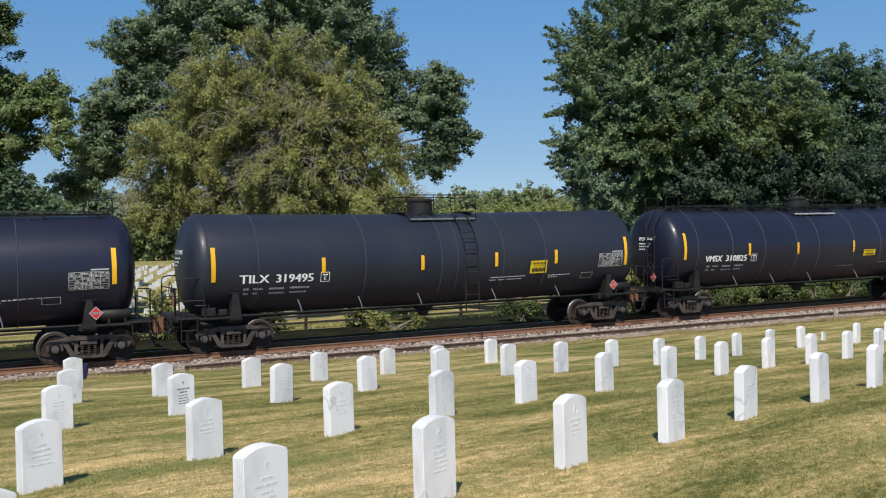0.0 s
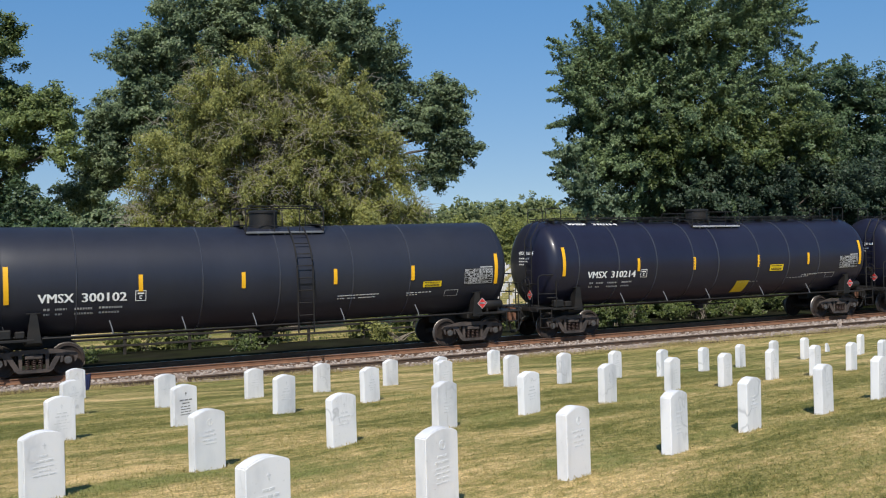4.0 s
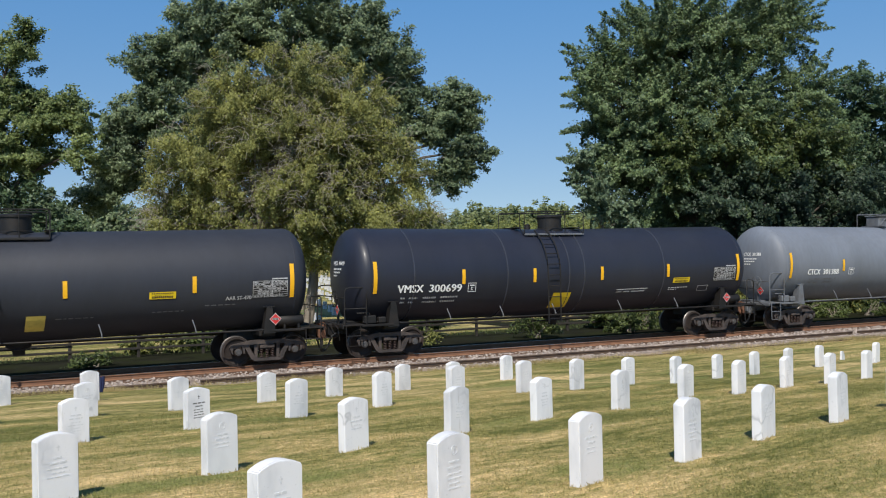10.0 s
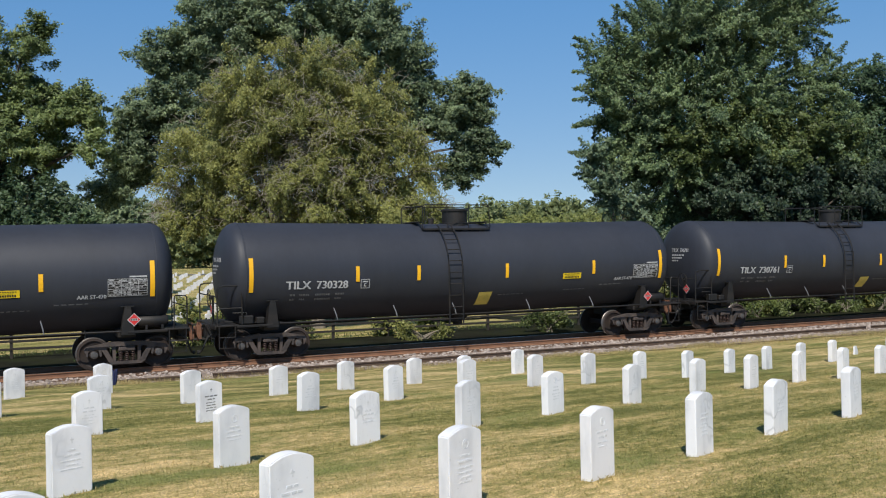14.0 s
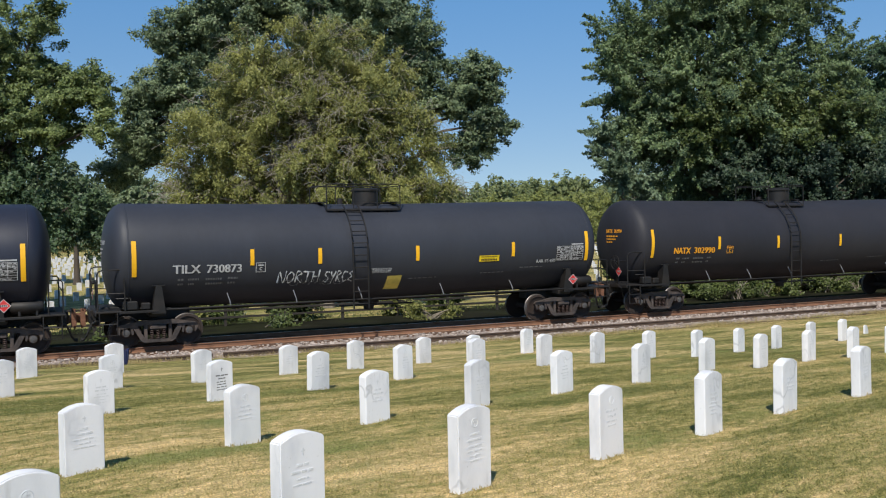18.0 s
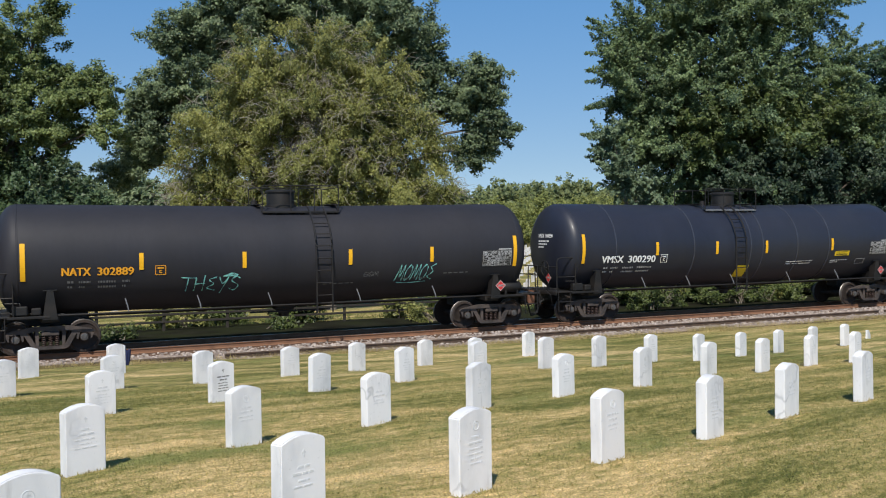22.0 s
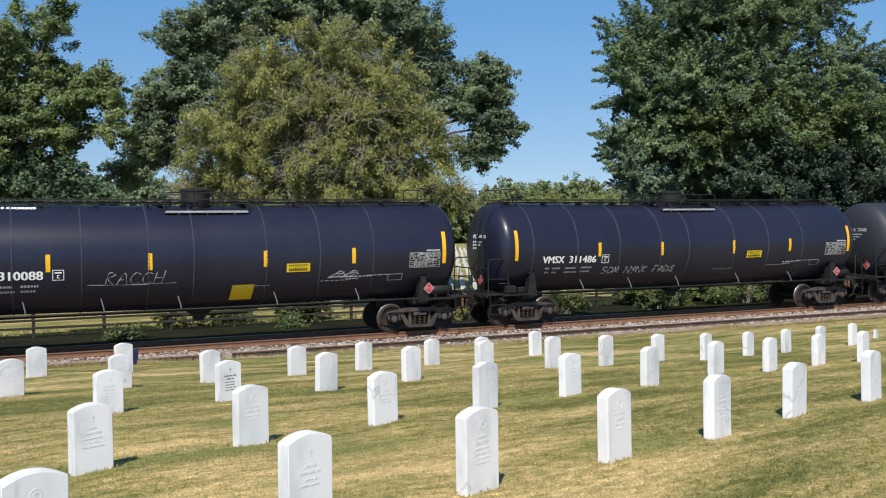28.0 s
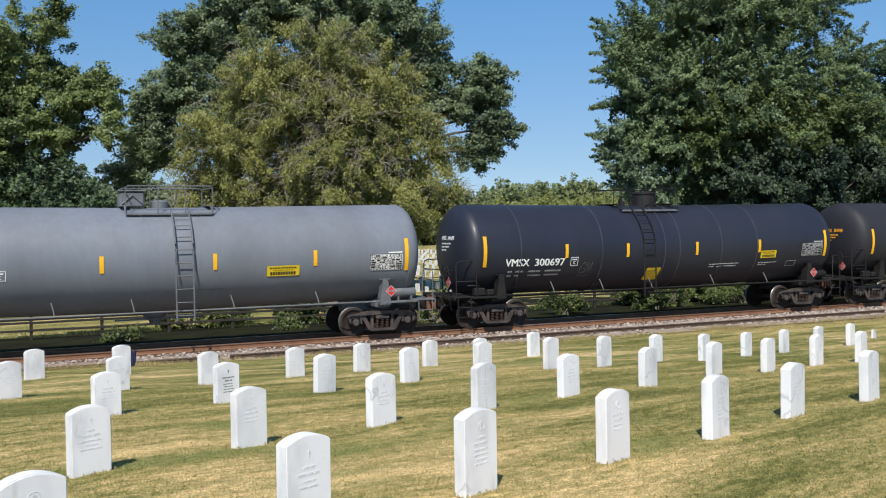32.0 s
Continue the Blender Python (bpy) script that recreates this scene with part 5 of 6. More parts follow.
def wheelset_mesh():
    """Axle with two wheels, along y, centre at the origin."""
    g = Geo()
    for s in (-1, 1):
        m = pose(0, 0, 0, 90 * s, 0, 0)
        # r, z with z outwards from the middle
        g.lathe([(0.0, 0.66), (0.11, 0.66), (0.12, 0.70), (0.30, 0.705), (0.385, 0.69), (0.395, 0.67), (0.475, 0.672), (0.482, 0.69), (0.465, 0.705),
                 (0.457, 0.72), (0.452, 0.805), (0.385, 0.81), (0.375, 0.785), (0.30, 0.755), (0.16, 0.765), (0.13, 0.83), (0.085, 0.835), (0.085, 0.93)], 36, m,
                [0, 0, 0, 0, 0, 0, 1, 1, 1, 1, 0, 0, 0, 0, 0, 0, 0])
        g.lathe([(0.085, 0.93), (0.125, 0.935), (0.125, 1.06), (0.10, 1.085), (0.06, 1.09), (0.055, 1.10), (0.0, 1.10)], 16, m, [0, 0, 0, 2, 2, 2])
        for a in range(3):
            c = Vector((0.075 * math.cos(a * math.tau / 3), s * -1.095, 0.075 * math.sin(a * math.tau / 3)))
            g.box(c.x, c.y, c.z, 0.032, 0.02, 0.032, mi=2)
    g.lathe([(0.085, -0.7), (0.085, 0.7)], 14, pose(0, 0, 0, 90, 0, 0), [0])
    return g.mesh("wheelset", M_WHEEL, M_TREAD, M_CAP, smooth=35)


def add_truck(car, x, wheels):
    t = part("truck", shared("bolster", lambda: Geo().box(0, 0, 0.55, 0.36, 1.9, 0.22, 0.03).box(0, 0, 0.70, 0.5, 0.5, 0.12, 0.02).mesh("truck", M_TRUCK)), car,
             "dusty brown cast-steel truck", Matrix.Translation((x, 0, 0)))
    sf = shared("side_frame", side_frame_mesh)
    for s in (-1, 1):
        part("side_frame", sf, t, m=Matrix.Translation((0, s * 1.0, 0)))
        for k in (-0.17, 0, 0.17):
            part("spring", shared("spring", spring_mesh), t, m=Matrix.Translation((k, s * 1.04, -0.02)))
    for k in (-0.89, 0.89):
        part("brake_beam", shared("beam", lambda: Geo().box(0, 0, 0.38, 0.08, 1.7, 0.10, 0.01).box(0.03, 0.75, 0.40, 0.10, 0.08, 0.30, 0.02).box(0.03, -0.75, 0.40, 0.10, 0.08, 0.30, 0.02).mesh("brake_beam", M_STEEL)), t,
             m=pose(k * 0.43, 0, 0, 0, 0, 0 if k < 0 else 180))
        w = part("wheelset", shared("wheelset", wheelset_mesh), t, m=Matrix.Translation((k, 0, 0.457)))
        wheels.append((w, k))


def diamond_mesh():
    g = Geo()
    for s, y, mi in ((0.19, 0.0, 0), (0.165, -0.004, 1)):
        g.add([(0, y, -s), (s, y, 0), (0, y, s), (-s, y, 0)], [(0, 1, 2, 3)], mi)
    g.add([(-0.10, -0.008, -0.03), (0.10, -0.008, -0.03), (0.10, -0.008, 0.035), (-0.10, -0.008, 0.035)], [(0, 1, 2, 3)], 0)
    for k in range(4):
        g.add([(-0.085 + k * 0.045, -0.011, -0.025), (-0.06 + k * 0.045, -0.011, -0.025), (-0.06 + k * 0.045, -0.011, 0.03), (-0.085 + k * 0.045, -0.011, 0.03)], [(0, 1, 2, 3)], 2)
    g.box(0, 0.012, 0, 0.05, 0.02, 0.30)
    return g.mesh("placard", M_DIMWHITE, M_RED, M_BLACK, smooth=0)


def add_ends(car, steel, kind):
    K = steel.name
    for s in (-1, 1):
        e = "left" if s < 0 else "right"
        g = lambda f, nm: shared((nm, K, s), lambda: f(s).mesh(nm, steel))

        def stub_sill(s):
            q = Geo().box(s * 7.35, 0, 0.93, 2.9, 0.56, 0.36, 0.02).box(s * 8.62, 0, 0.90, 0.26, 0.72, 0.46, 0.03)
            return q.box(s * 6.95, 0, 1.02, 0.5, 2.3, 0.22, 0.03).box(s * 7.6, 0, 1.14, 1.7, 0.9, 0.10, 0.02)

        def saddle(s):
            q = Geo()
            q.prism([(s * 6.95 - 0.19, 1.02), (s * 6.95 + 0.19, 1.02), (s * 6.95 + 0.09, 1.80), (s * 6.95 - 0.08, 1.82)], -1.42, -1.12)
            q.prism([(s * 6.95 - 0.19, 1.02), (s * 6.95 + 0.19, 1.02), (s * 6.95 + 0.09, 1.80), (s * 6.95 - 0.08, 1.82)], 1.12, 1.42)
            q.box(s * 6.95, -1.26, 1.83, 0.36, 0.26, 0.03)
            return q.box(s * 6.95, 0, 1.18, 0.12, 2.4, 0.36, 0.02)

        def end_deck(s):
            q = Geo().box(s * 8.33, 0, 1.12, 0.72, 2.84, 0.05, 0.01)
            q.box(s * 7.5, -1.36, 1.09, 1.1, 0.14, 0.07, 0.01).box(s * 7.5, 1.36, 1.09, 1.1, 0.14, 0.07, 0.01)
            return q.box(s * 8.68, 0, 1.07, 0.04, 2.84, 0.10, 0.01)

        part("stub_sill", g(stub_sill, "stub_sill"), car)
        part("saddle", g(saddle, "saddle"), car)
        part("end_deck", g(end_deck, "end_deck"), car)

        def end_rail(s):
            q = Geo()
            for y in (-1.36, 1.36):
                q.tube([(s * 8.62, y, 1.1), (s * 8.62, y, 2.18), (s * 8.58, y, 2.28), (s * 8.45, y, 2.32), (s * 7.98, y * 1.04, 2.32), (s * 7.90, y * 1.04, 2.24), (s * 7.88, y * 1.03, 1.12)], 0.022, 7)
                q.tube([(s * 8.62, y, 1.65), (s * 7.89, y * 1.035, 1.65)], 0.016, 6)
            return q.tube([(s * 8.62, -1.36, 2.0), (s * 8.62, 1.36, 2.0)], 0.02, 7)

        def end_post(s):
            q = Geo()
            for y in (-1.36, 1.36):
                q.tube([(s * 8.62, y, 1.1), (s * 8.62, y, 2.02), (s * 8.58, y, 2.08), (s * 8.3, y, 2.1), (s * 8.26, y, 2.04), (s * 8.24, y, 1.12)], 0.020, 7)
            return q.tube([(s * 8.64, -1.36, 1.75), (s * 8.64, 1.36, 1.75)], 0.018, 7)

        part("end_rail", g(end_rail if s < 0 else end_post, "end_rail"), car)

        for y in (-1, 1):
            part("sill_step", shared(("sill_step", K, s, y), lambda: Geo().tube([(s * 8.1, y * 1.40, 1.1), (s * 8.1, y * 1.42, 0.46), (s * 8.58, y * 1.42, 0.46), (s * 8.58, y * 1.40, 1.1)], 0.02, 6)
                                     .tube([(s * 8.1, y * 1.42, 0.78), (s * 8.58, y * 1.42, 0.78)], 0.018, 6).mesh("sill_step", steel)), car)

        def coupler(s):
            q = Geo().box(s * 8.78, 0, 0.87, 0.34, 0.18, 0.22, 0.02).box(s * 8.60, 0, 0.86, 0.10, 0.62, 0.44, 0.03)      # shank and striker plate
            q.prism([(s * 8.88, 0.66), (s * 9.015, 0.70), (s * 9.015, 1.06), (s * 8.88, 1.12)], -0.24, 0.05)
            q.prism([(s * 8.88, 0.72), (s * 9.07, 0.75), (s * 9.07, 1.02), (s * 8.88, 1.06)], 0.055, 0.20)
            q.tube([(s * 8.97, -0.13, 0.60), (s * 8.97, -0.13, 1.18)], 0.035, 7)                                          # knuckle pin
            return q.prism([(s * 8.84, 1.06), (s * 8.98, 1.06), (s * 8.94, 1.17), (s * 8.86, 1.17)], -0.09, 0.09)         # lock lifter lug

        part("coupler", shared(("coupler", s), lambda: coupler(s).mesh("coupler", M_RUST)), car, "rust-brown coupler")

        def brake_hose(s):
            q = Geo().tube([(s * 8.60, -0.42, 0.80), (s * 8.72, -0.42, 0.74), (s * 8.80, -0.41, 0.58), (s * 8.86, -0.38, 0.40), (s * 8.94, -0.33, 0.28), (s * 9.015, -0.28, 0.26)], 0.030, 7)
            return q.box(s * 8.99, -0.28, 0.28, 0.09, 0.05, 0.10, 0.01).tube([(s * 8.45, -0.42, 0.82), (s * 8.62, -0.42, 0.81)], 0.04, 7)

        part("uncoupling_lever", shared(("lever", s), lambda: Geo().tube([(s * 8.93, -0.05, 1.16), (s * 8.86, -0.12, 1.20), (s * 8.84, -0.95, 1.18), (s * 8.80, -1.24, 1.02), (s * 8.78, -1.30, 0.66)], 0.018, 6).mesh("uncoupling_lever", M_STEEL)), car)

        part("brake_hose", shared(("hose", s), lambda: brake_hose(s).mesh("brake_hose", M_BLACK)), car)

    # brake gear on the rear end, reservoir and valve on the front end
    def brake_wheel():
        q = Geo()
        c = Vector((-8.74, -0.75, 1.95))
        q.tube([c + Vector((0, 0.26 * math.cos(a * math.tau / 20), 0.26 * math.sin(a * math.tau / 20))) for a in range(20)], 0.014, 6, closed=True)
        for a in range(5):
            q.tube([c, c + Vector((0, 0.26 * math.cos(a * math.tau / 5), 0.26 * math.sin(a * math.tau / 5)))], 0.009, 5)
        q.tube([c, c + Vector((0.12, 0, 0))], 0.05, 8)
        return q.box(-8.62, -0.75, 1.55, 0.05, 0.10, 0.95)

    def valve_box():
        q = Geo().box(-7.72, -1.22, 1.27, 0.40, 0.24, 0.26, 0.03).box(-7.30, -1.22, 1.24, 0.26, 0.22, 0.20, 0.03)
        return q.tube([(-7.95, -1.2, 1.2), (-6.6, -1.2, 1.14)], 0.022, 6).tube([(-7.7, -1.22, 1.38), (-7.72, -1.2, 1.48), (-8.1, -1.1, 1.48)], 0.018, 6)

    def air_reservoir():
        q = Geo()
        q.lathe([(0.02, 0), (0.15, 0.02), (0.185, 0.09), (0.185, 0.80), (0.15, 0.87), (0.02, 0.89)], 18, pose(7.25, -0.98, 1.36, 0, 90, 0))
        return q.box(7.5, -0.98, 1.19, 0.06, 0.3, 0.14).box(7.95, -0.98, 1.19, 0.06, 0.3, 0.14)

    part("brake_wheel", shared(("bw", K), lambda: brake_wheel().mesh("brake_wheel", steel)), car)
    part("brake_valve", shared(("bv", K), lambda: valve_box().mesh("brake_valve", steel)), car)
    part("air_reservoir", shared(("ar", K), lambda: air_reservoir().mesh("air_reservoir", steel)), car)
    # long pipe rails low on both sides with short brackets
    for y in (-1, 1):
        part("side_rail", shared(("siderail", K, y), lambda: Geo().tube([(-6.75, y * 1.43, 1.13), (6.75, y * 1.43, 1.13)], 0.026, 8).mesh("side_rail", steel)), car)
    br = shared(("bracket", K), lambda: Geo().tube([(0.02, -1.43, 1.12), (0.0, -1.38, 1.28), (-0.06, -1.28, 1.52)], 0.019, 6).mesh("bracket", M_GREYSTEEL))
    for x in (-4.9, -2.87, -0.75, 2.1, 4.72):
        part("bracket", br, car, m=Matrix.Translation((x, 0, 0)))
    # bottom outlet under the middle and cross pipes
    part("outlet", shared(("outlet", K), lambda: Geo().lathe([(0.02, 0.66), (0.16, 0.66), (0.18, 0.80), (0.34, 0.90), (0.38, 1.10)], 16, pose(0, 0, 0)).tube([(-1.2, -0.5, 0.86), (1.4, -0.5, 0.86)], 0.03, 6).tube([(-6, 0.3, 0.95), (6, 0.3, 0.95)], 0.04, 6).mesh("outlet", steel)), car)
    d = shared("diamond", diamond_mesh)
    part("placard", d, car, "red and white diamond placard", Matrix.Translation((7.12, -1.46, 1.45)))
    part("placard", d, car, "red and white diamond placard", pose(-8.72, -0.95, 1.62, 0, 0, -90))


def dome_mesh(kind, material):
    g = Geo()
    if kind == "square":
        g.box(-0.62, 0, 4.42, 0.72, 0.72, 0.46, 0.05).box(-0.62, 0, 4.68, 0.80, 0.80, 0.05, 0.02).tube([(-0.95, -0.37, 4.25), (-0.62, -0.39, 4.55), (-0.3, -0.37, 4.28)], 0.025, 6)
        g.lathe([(0.26, 4.1), (0.26, 4.35), (0.2, 4.4), (0.02, 4.42)], 18, pose(0.2, 0, 0))
    else:
        g.lathe([(0.50, 4.08), (0.50, 4.20), (0.44, 4.22), (0.44, 4.60), (0.48, 4.61), (0.48, 4.66), (0.42, 4.70), (0.02, 4.72)], 28, pose(-0.05, 0, 0))
        g.lathe([(0.10, 4.1), (0.10, 4.36), (0.02, 4.38)], 10, pose(-0.85, 0.25, 0))
    return g.mesh("dome", material, smooth=35)


def add_top(car, kind, steel, lad_x, dome, span, deck):
    K = steel.name
    part("dome", shared(("dome", dome, steel.name), lambda: dome_mesh(dome, steel)), car, "round black fittings dome" if dome == "round" else "boxy fittings cover")
    x0, x1 = span
    K = (steel.name, span, deck.name)

    def walkway(y):
        g = Geo().box((x0 + x1) / 2, y, 3.97, x1 - x0, 0.07, 0.055, 0.01).box((x0 + x1) / 2, y * 0.80, 4.0, x1 - x0 - 0.02, 0.30, 0.03, 0.008)
        for x in (x0 + 0.4, (x0 + x1) / 2, x1 - 0.4):
            g.tube([(x, y, 3.96), (x, y * 0.86, 3.76)], 0.026, 6)
        return g.mesh("walkway", deck)

    def cross_step(x):
        g = Geo().box(x, 0, 4.225, 0.26, 1.2, 0.03, 0.008)
        return g.tube([(x, -0.92, 3.98), (x, -0.6, 4.2), (x, 0.6, 4.2), (x, 0.92, 3.98)], 0.022, 6).mesh("cross_step", steel)

    def railing(yy):
        g = Geo()
        hi = 4.80
        for y in (yy,):
            g.tube([(x0, y, 3.98), (x0, y, hi - 0.06), (x0 + 0.06, y, hi), (x1 - 0.06, y, hi), (x1, y, hi - 0.06), (x1, y, 3.98)], 0.018, 6)
            g.tube([(x0 + 0.9, y, 3.98), (x0 + 0.9, y, hi)], 0.016, 6)
            g.tube([(x1 - 0.8, y, 3.98), (x1 - 0.8, y, hi)], 0.016, 6)
        for x in (x0, x1):
            g.tube([(x, yy, hi - 0.05), (x, 0, hi - 0.05)], 0.016, 6)
        return g.mesh("railing", steel)

    for y in (-0.92, 0.92):
        part("walkway", shared(("walkway", K, y), lambda: walkway(y)), car)
    for x in (x0, x1):
        part("cross_step", shared(("cross", K, x), lambda: cross_step(x)), car)
    if kind == "ladder":
        for y in (-0.92, 0.92):
            part("railing", shared(("railing", K, y), lambda: railing(y)), car)

        def ladder(yy):
            g = Geo()
            path = []
            for i in range(9):
                a = radians(62 - i * 7.6)
                path.append((-(TANK_R + 0.13) * math.cos(a) * 1.0, 2.62 + (TANK_R + 0.13) * math.sin(a)))
            path += [(-(TANK_R + 0.13), 2.3), (-(TANK_R + 0.13), 1.5), (-(TANK_R + 0.13), 0.86)]
            for dx in (-0.25, 0.25):
                g.tube([(dx, yy * -y, z) for y, z in path], 0.027, 6)
            L = [0.0]
            for a, b in zip(path, path[1:]):
                L.append(L[-1] + math.hypot(b[0] - a[0], b[1] - a[1]))
            n = int(L[-1] / 0.36)
            for k in range(1, n + 1):
                d = k * L[-1] / (n + 0.4)
                y, z = np.interp(d, L, [p[0] for p in path]), np.interp(d, L, [p[1] for p in path])
                g.tube([(-0.25, yy * -y, z), (0.25, yy * -y, z)], 0.016, 5)
            for dx in (-0.23, 0.23):
                g.tube([(dx, yy * (TANK_R + 0.13), 1.13), (dx, yy * 1.40, 1.13)], 0.018, 5)
            return g.mesh("ladder", steel)

        part("ladder", shared(("ladder", K, -1), lambda: ladder(-1)), car, m=Matrix.Translation((lad_x, 0, 0)))
        part("ladder", shared(("ladder", K, 1), lambda: ladder(1)), car, m=Matrix.Translation((lad_x, 0, 0)))
    else:
        # running board along the whole top, hoops over the ends, ladder on the rear head
        def running_board():
            g = Geo()
            for y in (-0.42, 0.42):
                for k in range(3):
                    g.box(0, y + (k - 1) * 0.12, 4.27, 15.4, 0.05, 0.035)
                for i in range(11):
                    g.box(-7.4 + i * 1.48, y, 4.215, 0.06, 0.40, 0.10)
                g.tube([(-7.7, y * 1.5, 4.36), (7.7, y * 1.5, 4.36)], 0.016, 6)
                for i in range(9):
                    g.tube([(-7.4 + i * 1.85, y * 1.5, 4.08), (-7.4 + i * 1.85, y * 1.5, 4.36)], 0.014, 5)
            return g.mesh("running_board", steel)

        def end_hoop(s):
            g = Geo()
            for y in (-0.62, 0.62):
                g.tube([(s * 7.75, y, 4.05), (s * 7.75, y, 4.66), (s * 7.70, y, 4.72), (s * 7.15, y, 4.72), (s * 7.1, y, 4.66), (s * 7.1, y, 4.08)], 0.018, 6)
            return g.mesh("end_hoop", steel)

        def end_ladder():
            g = Geo()
            for y in (-0.85, -0.42):
                g.tube([(-8.56, y, 1.1), (-8.56, y, 3.6), (-8.2, y, 4.2), (-7.75, y, 4.32)], 0.02, 6)
            for k in range(9):
                g.tube([(-8.56, -0.85, 1.35 + k * 0.28), (-8.56, -0.42, 1.35 + k * 0.28)], 0.013, 5)
            return g.mesh("end_ladder", steel)

        part("running_board", shared(("runb", K), running_board), car)
        for s in (-1, 1):
            part("end_hoop", shared(("hoop", K, s), lambda: end_hoop(s)), car)
        part("end_ladder", shared(("endlad", K), end_ladder), car)

        def low_railing(y):
            g = Geo()
            g.tube([(x0, y, 3.98), (x0, y, 4.50), (x0 + 0.05, y, 4.55), (x1 - 0.05, y, 4.55), (x1, y, 4.50), (x1, y, 3.98)], 0.017, 6)
            for x in (x0 + 0.85, x1 - 0.75):
                g.tube([(x, y, 3.98), (x, y, 4.55)], 0.015, 6)
            return g.mesh("railing", steel)

        for y in (-0.92, 0.92):
            part("railing", shared(("lowrail", K, y), lambda: low_railing(y)), car)


# paint, top, lettering, stripes between the ends, panels, ladder place
STYLES = {
    "satin": dict(paint=M_TANK_SATIN, steel=M_STEEL, top="ladder", ink=M_WHITE, x=(-6.85, -4.5), z=(2.06, 2.31), stripes=(-4.45, -1.67, 0.78, 4.25), bands=(-6.25, -2.74, 0.0, 0.6, 2.4, 4.1), lad=-0.60, plac=(4.45, 5.24, 2.08, 2.27), square=None),
    "matt": dict(paint=M_TANK_MATT, steel=M_STEEL, top="ladder", ink=M_DIMWHITE, x=(-6.56, -4.55), z=(2.12, 2.36), stripes=(-4.24, -2.13, 1.15, 4.68), bands=(), lad=-0.85, plac=(3.40, 4.15, 2.18, 2.38), square=(0.12, 0.62, 1.42, 1.86)),
    "gloss": dict(paint=M_TANK_GLOSS, steel=M_STEEL, top="board", ink=M_WHITE, x=(-6.6, -4.42), z=(2.10, 2.34), stripes=(-4.3, -1.6, 1.74, 4.53), bands=(-6.97, -5.2, -3.43, -1.63, -0.36, 1.78, 3.45, 5.2), lad=0, plac=(2.39, 3.12, 2.12, 2.38), square=(0.73, 1.40, 1.33, 1.80)),
    "brown": dict(paint=M_TANK_BROWN, steel=M_STEEL, top="ladder", ink=M_ORANGE, x=(-6.65, -4.73), z=(2.18, 2.40), stripes=(-4.53, -1.58, 1.75, 4.54), bands=(), lad=-0.78, plac=None, square=None),
    "grey": dict(paint=M_TANK_GREY, steel=M_GREYSTEEL, top="ladder", ink=M_WHITE, x=(-6.7, -4.92), z=(2.18, 2.40), stripes=(-4.65, -1.6, 1.55, 4.6), bands=(), lad=0.66, plac=None, square=None),
}


def data_block(x0, x1, z0, z1, ink):
    """Ruled table of figures that cannot be read, in one mesh of thin bars."""
    g, r = Geo(), random.Random(3)
    s0, s1 = arc(z0), arc(z1)

    def bar(a, b, c, d, off=0.019):
        g.add([on_tank(a, c, off), on_tank(b, c, off), on_tank(b, d, off), on_tank(a, d, off)], [(0, 1, 2, 3)])
    for k in range(8):
        s = s0 + (s1 - s0) * k / 7
        bar(x0, x1, s - 0.006, s + 0.006)
    for k in (0, 0.34, 0.56, 0.78, 1):
        x = x0 + (x1 - x0) * k
        for q in range(4):
            bar(x - 0.007, x + 0.007, s0 + (s1 - s0) * q / 4, s0 + (s1 - s0) * (q + 1) / 4)
    for k in range(7):
        s = s0 + (s1 - s0) * (k + 0.5) / 7
        x = x0 + 0.03
        while x < x1 - 0.06:
            w = r.uniform(0.04, 0.13)
            if r.random() < 0.66:
                bar(x, min(x + w, x1 - 0.02), s - 0.012, s + 0.012)
            x += w + 0.03
    bar(x0 + 0.55 * (x1 - x0), x1, s1 + 0.04, s1 + 0.08)
    return g.mesh("data_panel", ink, smooth=0)


def frame_mesh(x0, x1, z0, z1, ink, letter=True):
    g = Geo()
    s0, s1, t = arc(z0), arc(z1), 0.018
    for a, b, c, d in ((x0, x1, s0, s0 + t), (x0, x1, s1 - t, s1), (x0, x0 + t, s0, s1), (x1 - t, x1, s0, s1)):
        g.add([on_tank(a, c), on_tank(b, c), on_tank(b, d), on_tank(a, d)], [(0, 1, 2, 3)])
    if letter:
        w, h = x1 - x0, s1 - s0
        for a, b, c, d in ((0.2, 0.8, 0.66, 0.8), (0.38, 0.46, 0.2, 0.52), (0.38, 0.64, 0.2, 0.27), (0.38, 0.64, 0.45, 0.52)):
            g.add([on_tank(x0 + a * w, s0 + c * h), on_tank(x0 + b * w, s0 + c * h), on_tank(x0 + b * w, s0 + d * h), on_tank(x0 + a * w, s0 + d * h)], [(0, 1, 2, 3)])
    return g.mesh("code_box", ink, smooth=0)


